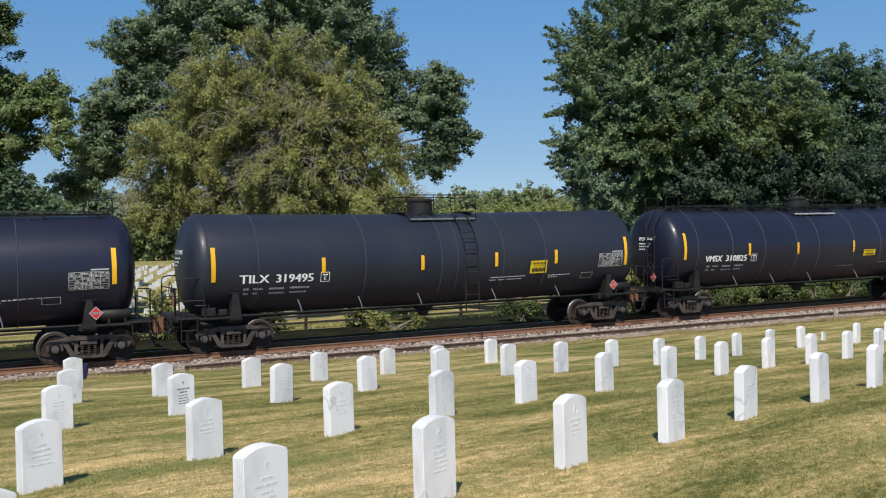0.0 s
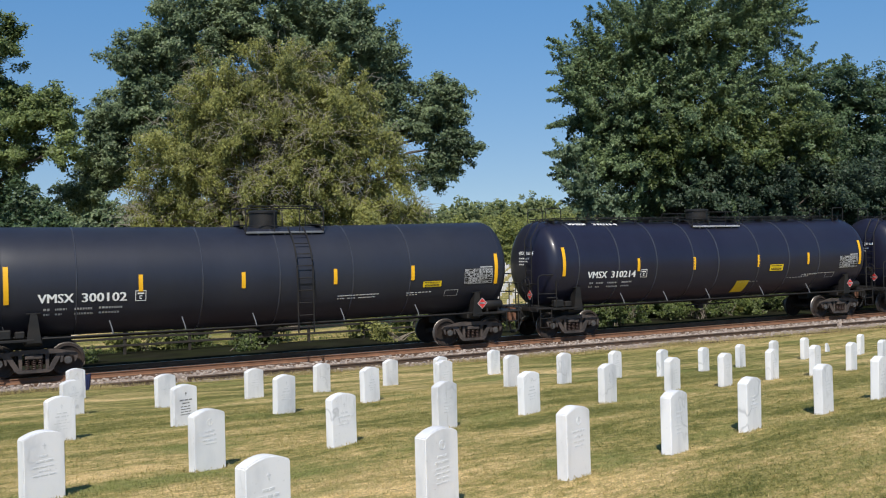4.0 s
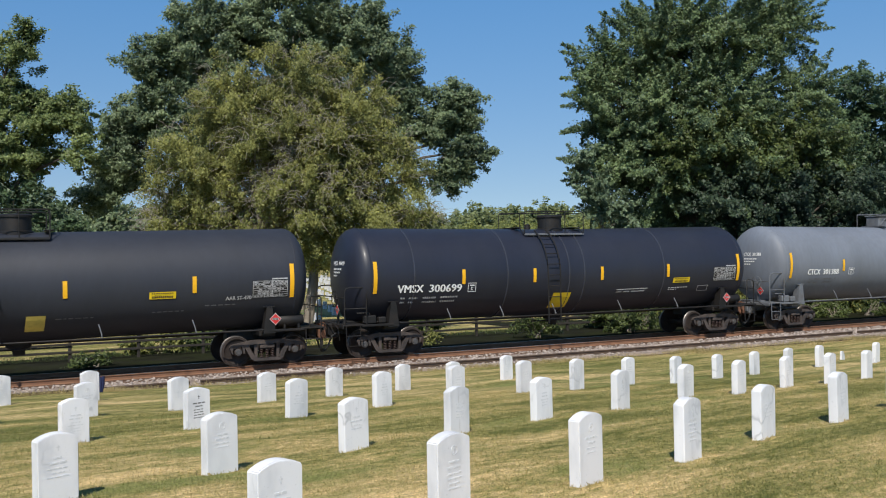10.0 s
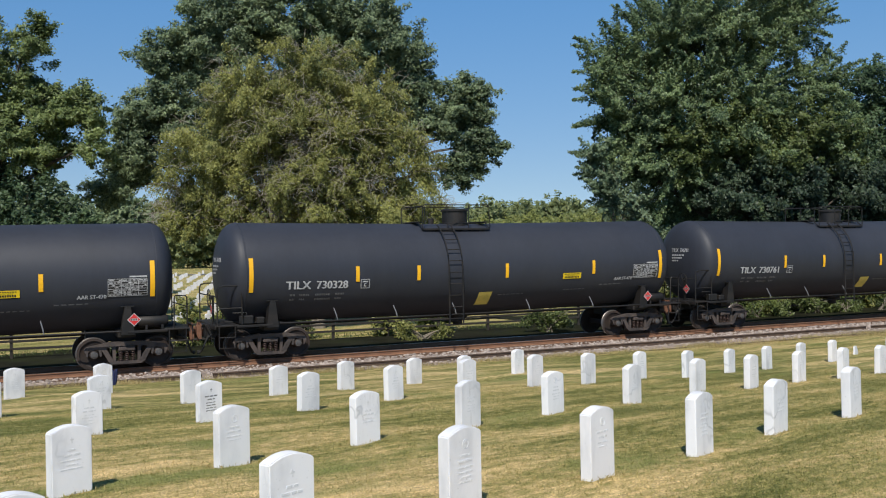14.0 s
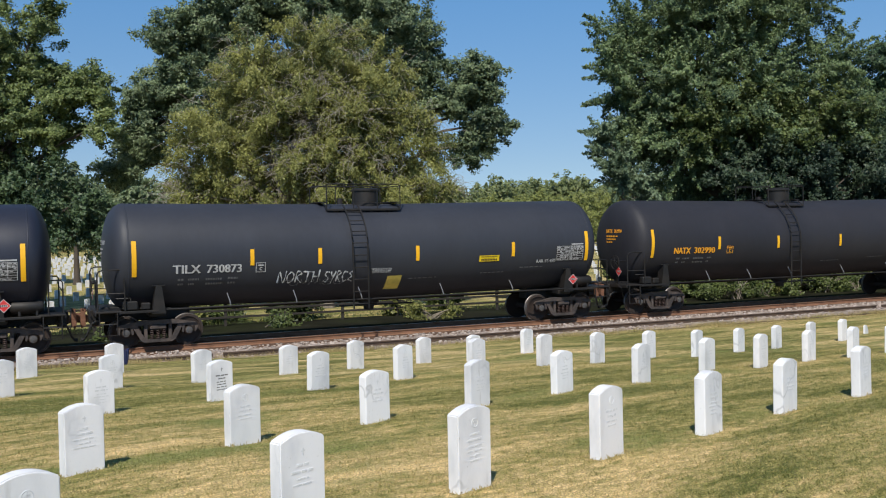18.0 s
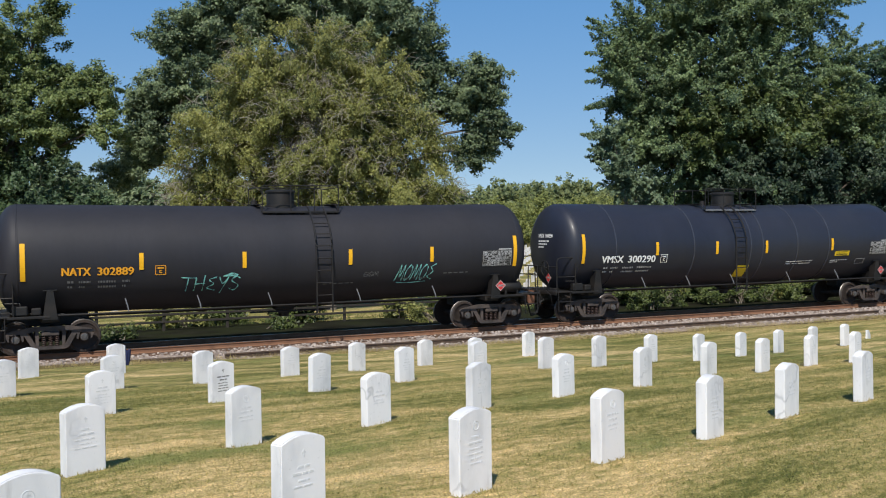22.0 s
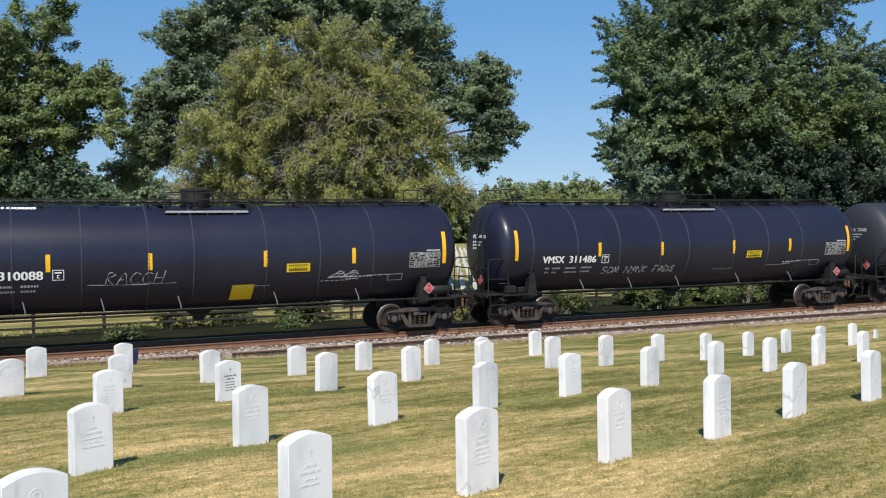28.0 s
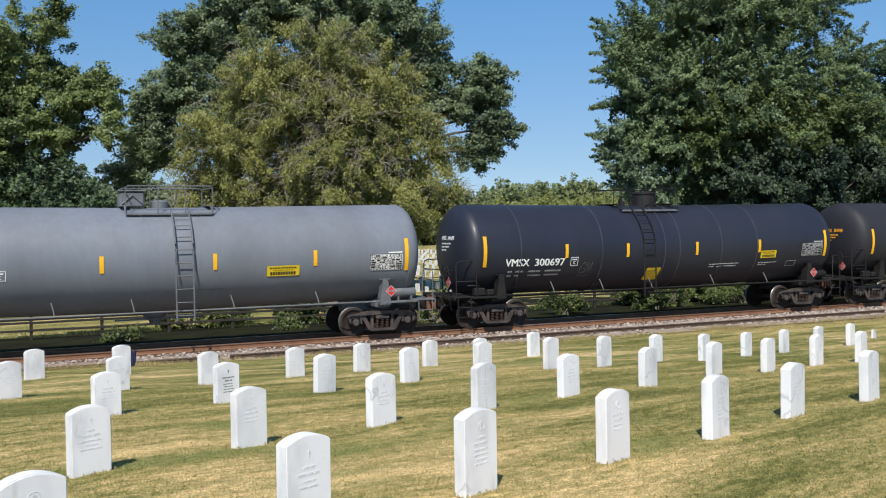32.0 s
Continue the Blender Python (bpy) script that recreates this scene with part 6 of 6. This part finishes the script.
def call_panel(x0, x1, z0, z1, material, dark):
    """Yellow panel with two lines of print that become bars."""
    g = Geo()
    s0, s1 = arc(z0), arc(z1)
    h = s1 - s0
    for a, b, c, d, o, mi in ((0, 1, 0, 1, 0.018, 0), (0.08, 0.92, 0.74, 0.86, 0.022, 1), (0.10, 0.90, 0.12, 0.42, 0.022, 1), (0.2, 0.8, 0.55, 0.60, 0.022, 1)):
        k = 1 if mi == 0 else 10
        for i in range(k):
            xa = x0 + (x1 - x0) * (a + (b - a) * i / k)
            xb = x0 + (x1 - x0) * (a + (b - a) * (i + (1 if k == 1 else 0.72)) / k)
            g.add([on_tank(xa, s0 + c * h, o), on_tank(xb, s0 + c * h, o), on_tank(xb, s0 + d * h, o), on_tank(xa, s0 + d * h, o)], [(0, 1, 2, 3)], mi)
    return g.mesh("call_panel", material, dark, smooth=0)


TAGS = {}   # sprayed tags of single cars: number of the car in the train -> list of (kind, args)


SPANS = {"satin": (-1.68, 0.83), "matt": (-1.68, 0.83), "gloss": (-1.08, 1.38), "brown": (-1.46, 0.40), "grey": (-0.86, 1.63)}
BOX_GAP = {"satin": 0.23, "matt": 0.42, "gloss": 0.23, "brown": 0.58, "grey": 0.58}


def build_car(index, mark, style, extra):
    S = STYLES[style]
    K = style
    number = mark.split()
    label = {"satin": "black satin tank car with white lettering and yellow edge stripes", "matt": "matt charcoal tank car with grey-white lettering and a ladder",
             "gloss": "glossy blue-black tank car with a running board on top", "brown": "brownish black tank car with orange lettering",
             "grey": "grey tank car with a ladder and darker belly"}[style]
    if extra.get("label"):
        label = extra["label"]
    car = tagged(new("tank_car"), label, "tank car", "tank cars of the train")
    part("tank", shared(("tank", K), lambda: tank_mesh(S["paint"])), car)
    for x in extra.get("bands", S["bands"]):
        part("jacket_band", shared(("band", K, x), lambda: band_mesh(x, M_BAND)), car)
    for x in (-7.76, 7.76):
        part("head_ring", shared(("ring", K, x), lambda: band_mesh(x, S["paint"], 0.03, 0.008)), car)
    wheels = []
    for x in (-6.95, 6.95):
        add_truck(car, x, wheels)
    add_ends(car, S["steel"], S["top"])
    add_top(car, S["top"], S["steel"], extra.get("lad", S["lad"]), "square" if style == "grey" or extra.get("square_dome") else "round",
            extra.get("span", SPANS[style]), M_DECK if style in ("gloss",) else M_GREYSTEEL if style in ("satin", "grey") else S["steel"])
    # reflective stripes: tall ones by the heads, short ones between
    zc = 2.72 if style in ("gloss",) else 2.56
    zc = extra.get("zs", zc)
    for x in (-7.63, 7.63):
        part("stripe", shared(("tall", x, zc), lambda: patch(x - 0.065, x + 0.065, arc(zc) - 0.52, arc(zc) + 0.52, (M_YELLOW,), n=8)), car, "tall yellow reflective stripe")
    for x in extra.get("stripes", S["stripes"]):
        part("stripe", shared(("short", x, extra.get("zt", 0)), lambda: patch(x - 0.06, x + 0.06, arc(2.55 + extra.get("zt", 0)) - 0.24, arc(2.55 + extra.get("zt", 0)) + 0.24, (M_YELLOW,))), car, "yellow reflective stripe")
    ink = extra.get("ink", S["ink"])
    (x0, x1), (z0, z1) = S["x"], S["z"]
    if len(number) == 2:
        k = x0 + (x1 - x0) * 0.40
        part("lettering", shared(("mark", number[0], K), lambda: text_mesh(number[0], x0, k, z0, z1, ink)), car)
        part("lettering", text_mesh(number[1], x0 + (x1 - x0) * 0.485, x1, z0, z1, ink), car)
    elif number:
        part("lettering", shared(("mark", number[0], K), lambda: text_mesh(number[0], x0, x0 + (x1 - x0) * 0.40, z0, z1, ink)), car)
        part("lettering", shared(("bars", K), lambda: bars_mesh([(x0 + (x1 - x0) * 0.485, x1, (z0 + z1) / 2, z1 - z0, 0.13)], ink)), car)
    part("code_box", shared(("box", K), lambda: frame_mesh(x1 + BOX_GAP[K], x1 + BOX_GAP[K] + 0.30, z0 - 0.02, z1 + 0.03, ink)), car)
    print_a = part("small_print", shared(("limits", K), lambda: bars_mesh([(x0 + 0.15, x0 + 0.34, z0 - 0.18, 0.065, 0.05), (x0 + 0.45, x0 + 0.75, z0 - 0.18, 0.065, 0.05), (x0 + 0.95, x0 + 1.45, z0 - 0.18, 0.065, 0.05), (x0 + 1.6, x1 - 0.12, z0 - 0.17, 0.065, 0.05),
                                                               (x0 + 0.15, x0 + 0.3, z0 - 0.32, 0.065, 0.05), (x0 + 0.45, x0 + 0.62, z0 - 0.32, 0.065, 0.05), (x0 + 0.95, x0 + 1.45, z0 - 0.32, 0.065, 0.05), (x0 + 1.6, x1 - 0.2, z0 - 0.31, 0.065, 0.05)], M_DIMWHITE if style in ("satin", "gloss") else M_FAINT, seed=2)), car)
    tagged(print_a, kind="stuff")
    dim = {"matt": M_FAINT, "brown": M_DIMWHITE, "grey": M_WHITE}.get(style, M_DIMWHITE)
    if style == "matt":
        dim = M_DIMWHITE
    part("panel", shared(("backing", K), lambda: patch(6.40, 7.50, arc(2.08), arc(2.60), (M_STEEL,), 0.010)), car)
    part("data_panel", shared(("data", K), lambda: data_block(6.42, 7.48, 2.10, 2.58, dim)), car, "white-ruled data table")
    print_b = part("small_print", shared(("notes", K), lambda: bars_mesh([(1.9, 3.3, 1.93, 0.034, 0.035), (1.9, 2.15, 1.84, 0.034, 0.035), (2.25, 2.5, 1.84, 0.034, 0.035), (2.6, 3.2, 1.84, 0.034, 0.035)] if style == "satin" else [(5.0, 5.9, 1.92, 0.032, 0.12), (0.9, 1.9, 1.74, 0.032, 0.12), (3.5, 4.4, 1.80, 0.030, 0.12)],
                                                            M_WHITE if style in ("satin",) else M_DIMWHITE if style == "gloss" else M_FAINT, seed=5)), car)
    tagged(print_b, kind="stuff")
    if style in ("satin", "gloss"):
        part("code_box", shared(("lowbox", K), lambda: frame_mesh(5.72, 6.22, 1.72, 1.93, M_DIMWHITE, False)), car)
        tagged(part("small_print", shared(("notes2", K), lambda: bars_mesh([(4.3, 5.2, 1.90, 0.030, 0.10), (4.3, 4.7, 1.83, 0.030, 0.08)], M_WHITE, seed=8)), car), kind="stuff")
    if style == "matt":
        part("lettering", shared("aar", lambda: text_mesh("AAR ST-470", 5.60, 6.38, 2.05, 2.16, M_DIMWHITE, weight=0.004)), car)
    p = extra.get("plac", S["plac"])
    if p:
        part("call_panel", shared(("plac", p), lambda: call_panel(*p, M_LEMON, M_BLACK)), car, "yellow notice panel")
    q = extra.get("square", S["square"])
    if q:
        qm = M_PALEYELLOW if style == "matt" else M_LEMON
        part("panel", shared(("sq", q, qm.name), lambda: patch(q[0], q[1], arc(q[2]), arc(q[3]), (qm,), 0.020, 0.04)), car, "skewed yellow panel")
    # mark on the rear head and, on running-board cars, high on the shoulder
    head_ink = M_ORANGE if style == "brown" else M_WHITE if style in ("satin", "gloss", "grey") else M_DIMWHITE
    for k, word in enumerate(number):
        y0, y1 = ((0.30, -0.10), (-0.20, -0.62))[k]
        part("lettering", shared(("headmark", word, K), lambda: head_text(word, y0, y1, 3.02, 3.16, head_ink)), car)
    tagged(part("small_print", shared(("headprint", head_ink.name), lambda: head_bars(((0.28, -0.45, 2.90, 0.055), (0.28, -0.30, 2.79, 0.05), (0.28, -0.10, 2.68, 0.05)), head_ink)), car), kind="stuff")
    if style == "gloss" and not extra.get("plain"):
        part("lettering", shared(("shoulder", number[0]), lambda: text_mesh(number[0], -6.85, -5.95, 4.035, 4.10, M_WHITE, weight=0.02)), car)
        part("lettering", text_mesh(number[1], -5.7, -4.55, 4.035, 4.10, M_WHITE, weight=0.02), car)
    for kind, args in TAGS.get(index, ()):
        if kind == "lines":
            tagged(part("graffiti", stroke_mesh(*args), car, "sprayed graffiti"), kind="stuff")
    return car, wheels


# sprayed letters as strokes in a unit cell
PEN = {"N": (((0, 0), (0.1, 1), (0.8, 0), (1, 1.1)),), "O": (((0.5, 1), (0.05, 0.6), (0.3, 0.02), (0.85, 0.2), (0.9, 0.75), (0.5, 1)),), "R": (((0.1, 0), (0.15, 1), (0.8, 0.85), (0.2, 0.5), (0.95, -0.05)),),
       "T": (((-0.2, 1), (1.2, 0.95)), ((0.5, 1), (0.45, 0))), "H": (((0.1, 1), (0.05, 0)), ((0.9, 1.15), (0.85, 0)), ((0, 0.5), (1, 0.55))), "S": (((0.9, 0.9), (0.4, 1), (0.1, 0.7), (0.8, 0.35), (0.5, 0), (0, 0.1)),),
       "Y": (((0, 1), (0.4, 0.5), (0.9, 1)), ((0.9, 1), (0.3, -0.2))), "C": (((0.9, 0.85), (0.4, 1), (0.05, 0.5), (0.4, 0), (0.95, 0.15)),), "E": (((0.9, 1), (0.2, 0.8), (0.7, 0.5), (0.1, 0.2), (0.9, 0)),),
       "M": (((0, 0), (0.2, 1), (0.5, 0.2), (0.8, 1), (1, 0)),), "A": (((0, 0), (0.5, 1), (1, 0)), ((0.2, 0.4), (0.8, 0.4))), "F": (((0.1, 0), (0.15, 1), (0.9, 1)), ((0.1, 0.5), (0.7, 0.55))),
       "D": (((0.1, 0), (0.1, 1), (0.8, 0.8), (0.85, 0.3), (0.1, 0)),), "K": (((0.1, 1), (0.1, 0)), ((0.9, 1), (0.1, 0.5), (0.9, 0))), " ": (),
       "0": (((0.0, 0.1), (0.5, 0.95), (1.0, 0.9), (0.8, 0.35), (0.2, 0.15), (0.5, 0.7), (1.2, 0.6), (1.1, 0.2), (0.3, 0.3)),), "-": (((-0.3, -0.25), (0.4, -0.35), (1.2, -0.2)),)}


def spray(word, x0, x1, z0, z1, slant=0.12):
    n = len(word)
    w = (x1 - x0) / n
    return [[(x0 + (i + a * 0.85) * w + slant * b * (z1 - z0), z0 + b * (z1 - z0)) for a, b in st] for i, ch in enumerate(word) for st in PEN[ch]]


SWASH = [[(-3.45, 1.66), (-3.3, 1.88), (-3.1, 1.95), (-3.05, 1.68), (-3.25, 1.58), (-3.0, 1.62)], [(-2.98, 1.56), (-2.87, 1.92), (-2.6, 1.97)],
         [(-2.84, 2.20), (-2.70, 2.15), (-2.35, 2.32), (-2.0, 2.42), (-1.98, 2.20), (-2.25, 1.92), (-2.55, 1.72), (-2.62, 1.58), (-2.3, 1.56)],
         [(-2.22, 1.92), (-2.3, 1.56), (-2.05, 1.80), (-1.9, 1.86), (-2.08, 1.62), (-1.75, 1.56), (-1.45, 1.74)],
         [(-1.45, 1.98), (-1.85, 1.95), (-1.62, 1.68), (-1.68, 1.92), (-1.3, 1.98), (-1.05, 1.86), (-1.1, 1.68), (-1.4, 1.58), (-1.65, 1.66)],
         [(-3.5, 1.55), (-3.0, 1.47), (-2.5, 1.52), (-2.1, 1.46)]]
TAGS[8] = [("lines", (SWASH, M_SPRAY_W, 0.05)),
           ("lines", (spray("HOC", 2.75, 3.55, 1.55, 2.05), M_SPRAY_W, 0.045)), ("lines", (scrawl(3.65, 4.5, 1.72, 1.88, 6, 7) + scrawl(3.6, 4.4, 1.54, 1.70, 7, 7), M_SPRAY_T, 0.028))]
TAGS[18] = [("lines", (spray("NORTH", -3.45, -2.1, 1.75, 2.08) + spray("SYRCE", -1.98, -1.0, 1.74, 2.06), M_SPRAY_W, 0.052)), ("lines", (scrawl(-3.2, -1.3, 1.66, 1.84, 9, 5), M_FAINT, 0.025)),
            ("lines", (scrawl(-0.42, 0.25, 1.98, 2.12, 12, 6), M_SPRAY_W, 0.026))]
TAGS[22] = [("lines", (spray("THEYS", -3.4, -1.65, 1.66, 2.06) + spray("0", -2.2, -1.8, 2.06, 2.16, 0.3), M_SPRAY_T, 0.036)), ("lines", (spray("MOMOE", 3.3, 4.65, 1.74, 2.24, 0.3) + spray("-", 3.6, 4.4, 1.72, 1.9), M_SPRAY_T, 0.035)),
            ("lines", (scrawl(2.2, 2.7, 1.92, 2.06, 3, 3), M_FAINT, 0.03))]
TAGS[23] = [("lines", (spray("0", -3.2, -1.7, 1.78, 2.02, 0.6), M_DIMWHITE, 0.022)), ("lines", (spray("00", -3.1, -1.6, 1.76, 1.98, 0.6), M_FAINT, 0.03))]
TAGS[27] = [("lines", (spray("SOM NYNK FADE", -4.1, -0.9, 1.70, 1.93), M_SPRAY_W, 0.04))]
TAGS[28] = [("lines", (spray("RACCH", -2.85, -1.2, 1.92, 2.25, 0.3) + spray("-", -2.8, -0.9, 1.98, 2.2), M_DIMWHITE, 0.024)), ("lines", (spray("00", 3.7, 4.6, 1.86, 2.08, 0.7), M_SPRAY_W, 0.035))]
TAGS[28].append(("lines", (spray("TOFEY", 0.05, 1.00, 2.30, 2.72, 0.2), M_DIMWHITE, 0.035, 0.019, True)))
TAGS[31] = [("lines", (scrawl(-3.9, -3.4, 1.75, 2.15, 4, 2), M_FAINT, 0.03))]
NO_SQ = dict(square=False, stripes=(-4.25, -1.12, 2.12, 4.78), lad=0.82, span=(-0.86, 1.60))
LATE = dict(stripes=(-4.12, -1.14, 1.79, 4.48), plac=(4.87, 5.55, 2.06, 2.25), lad=0.76, span=(-0.86, 1.66), bands=(-5.84, -2.35, 0.0, 2.4, 4.40))
CARS = (
    ("VMSX 310825", 32.2, "gloss", dict(square=False, plain=True)),
    ("TILX 319495", 14.07, "satin", dict(stripes=(-4.18, -0.73, 2.09, 4.54), plac=(3.49, 4.18, 2.0, 2.44), lad=1.05, span=(-0.86, 1.66), zs=2.64)),
    ("VMSX 310108", -3.99, "gloss", dict(square=False, plain=True, stripes=(-4.3, -1.48, 1.70, 4.41), bands=(-6.97, -5.2, -3.43, -1.40, 0.19, 1.87, 5.14))), ("VMSX 311384", -22.01, "gloss", {}), ("VMSX 310214", -40.01, "gloss", {}),
    ("VMSX 300102", -58.08, "satin", LATE),
    ("CTCX 731569", -76.09, "satin", dict(stripes=(-4.45, -1.66, 1.61, 4.33), plac=(2.44, 3.13, 2.1, 2.52), lad=0.68, span=(-0.86, 1.66), zs=2.75)),
    ("TILX 730410", -94.05, "matt", NO_SQ), ("VMSX 300447", -112.11, "satin", LATE),
    ("CTCX 301388", -130.16, "grey", {}),
    ("VMSX 300699", -148.26, "satin", dict(square=(-0.86, -0.12, 1.38, 1.92), stripes=(-4.45, -1.67, 1.17, 4.18), lad=-0.95, bands=(-6.25, -2.74, -0.22, 0.42, 4.0))), ("TILX 730828", -166.27, "matt", {}), ("VMSX 300714", -184.34, "satin", LATE),
    ("TILX 730761", -202.43, "matt", {}), ("TILX 730328", -220.49, "matt", {}), ("TILX", -238.61, "matt", {}), ("TILX 730618", -256.72, "matt", NO_SQ),
    ("NATX 302990", -274.68, "brown", {}), ("TILX 730873", -292.82, "matt", {}), ("VMSX 300113", -310.96, "satin", LATE),
    ("VMSX 300281", -329.13, "satin", dict(square=(-0.57, 0.0, 1.42, 1.87))), ("VMSX 300290", -347.24, "satin", dict(square=(-0.57, 0.0, 1.42, 1.87))),
    ("NATX 302889", -365.26, "brown", dict(lad=0.86, span=(-0.86, 1.60))), ("VMSX 310166", -383.3, "gloss", {}),
    ("NATX 300849", -401.39, "grey", dict(ink=M_ORANGE, plac=(3.21, 3.97, 2.08, 2.33))), ("TILX 731006", -419.4, "matt", {}), ("TILX 730683", -437.5, "matt", {}),
    ("VMSX 311486", -455.56, "gloss", dict(square=False, plain=True)), ("VMSX 310088", -473.52, "gloss", {}), ("CTCX 301528", -491.54, "grey", {}), ("NATX 302903", -509.58, "brown", {}),
    ("VMSX 300697", -527.52, "satin", dict(square=(-0.98, -0.36, 1.45, 1.90), stripes=(-4.45, -1.89, 1.21, 4.23), lad=-1.02, plac=(4.33, 5.1, 2.08, 2.36), bands=(-6.25, -2.97, -0.23, 0.44, 2.4, 4.13))), ("", -545.61, "grey", dict(plac=(3.1, 4.1, 2.05, 2.36))),
)
TRAIN = [(build_car(i, *[c[0], c[2], c[3]]), c[1]) for i, c in enumerate(CARS)]

# ---- motion ----
WAY = ((0, 0.0), (1, 16.56), (2, 33.15), (3, 49.8), (6, 99.87), (7, 116.59), (8, 133.36), (9, 150.16), (10, 166.99), (11, 183.87), (12, 200.8), (13, 217.79),
       (14, 234.84), (17, 286.27), (18, 303.52), (19, 320.83), (20, 338.18), (21, 355.56), (22, 373.0), (23, 390.47), (24, 407.98), (25, 425.54),
       (28, 478.37), (29, 496.04), (30, 513.75), (31, 531.48), (32, 549.21))


def motions():
    """The train rolls to the right; wheels turn while their car passes the lawn."""
    wt, wp = [w[0] for w in WAY], [w[1] for w in WAY]
    for (car, wheels), x in TRAIN:
        walk(car, [(t, pose(x + p, TRACK_Y, 0)) for t, p in WAY])
        t0 = float(np.interp(-13 - x, wp, wt))
        t1 = float(np.interp(47 - x, wp, wt))
        f0, f1 = int(t0 * FPS), max(int(t0 * FPS) + 2, int(t1 * FPS))
        times = sorted({0.0, 32.0} | {k / FPS for k in range(f0, f1 + 1) if 0 < k < 32 * FPS})
        for w, k in wheels:
            rows = [(t, Matrix.Translation((k, 0, 0.457)) @ Matrix.Rotation((float(np.interp(min(max(t, f0 / FPS), f1 / FPS), wt, wp)) / 0.457) % math.tau, 4, "Y")) for t in times]
            walk(w, rows)


motions()
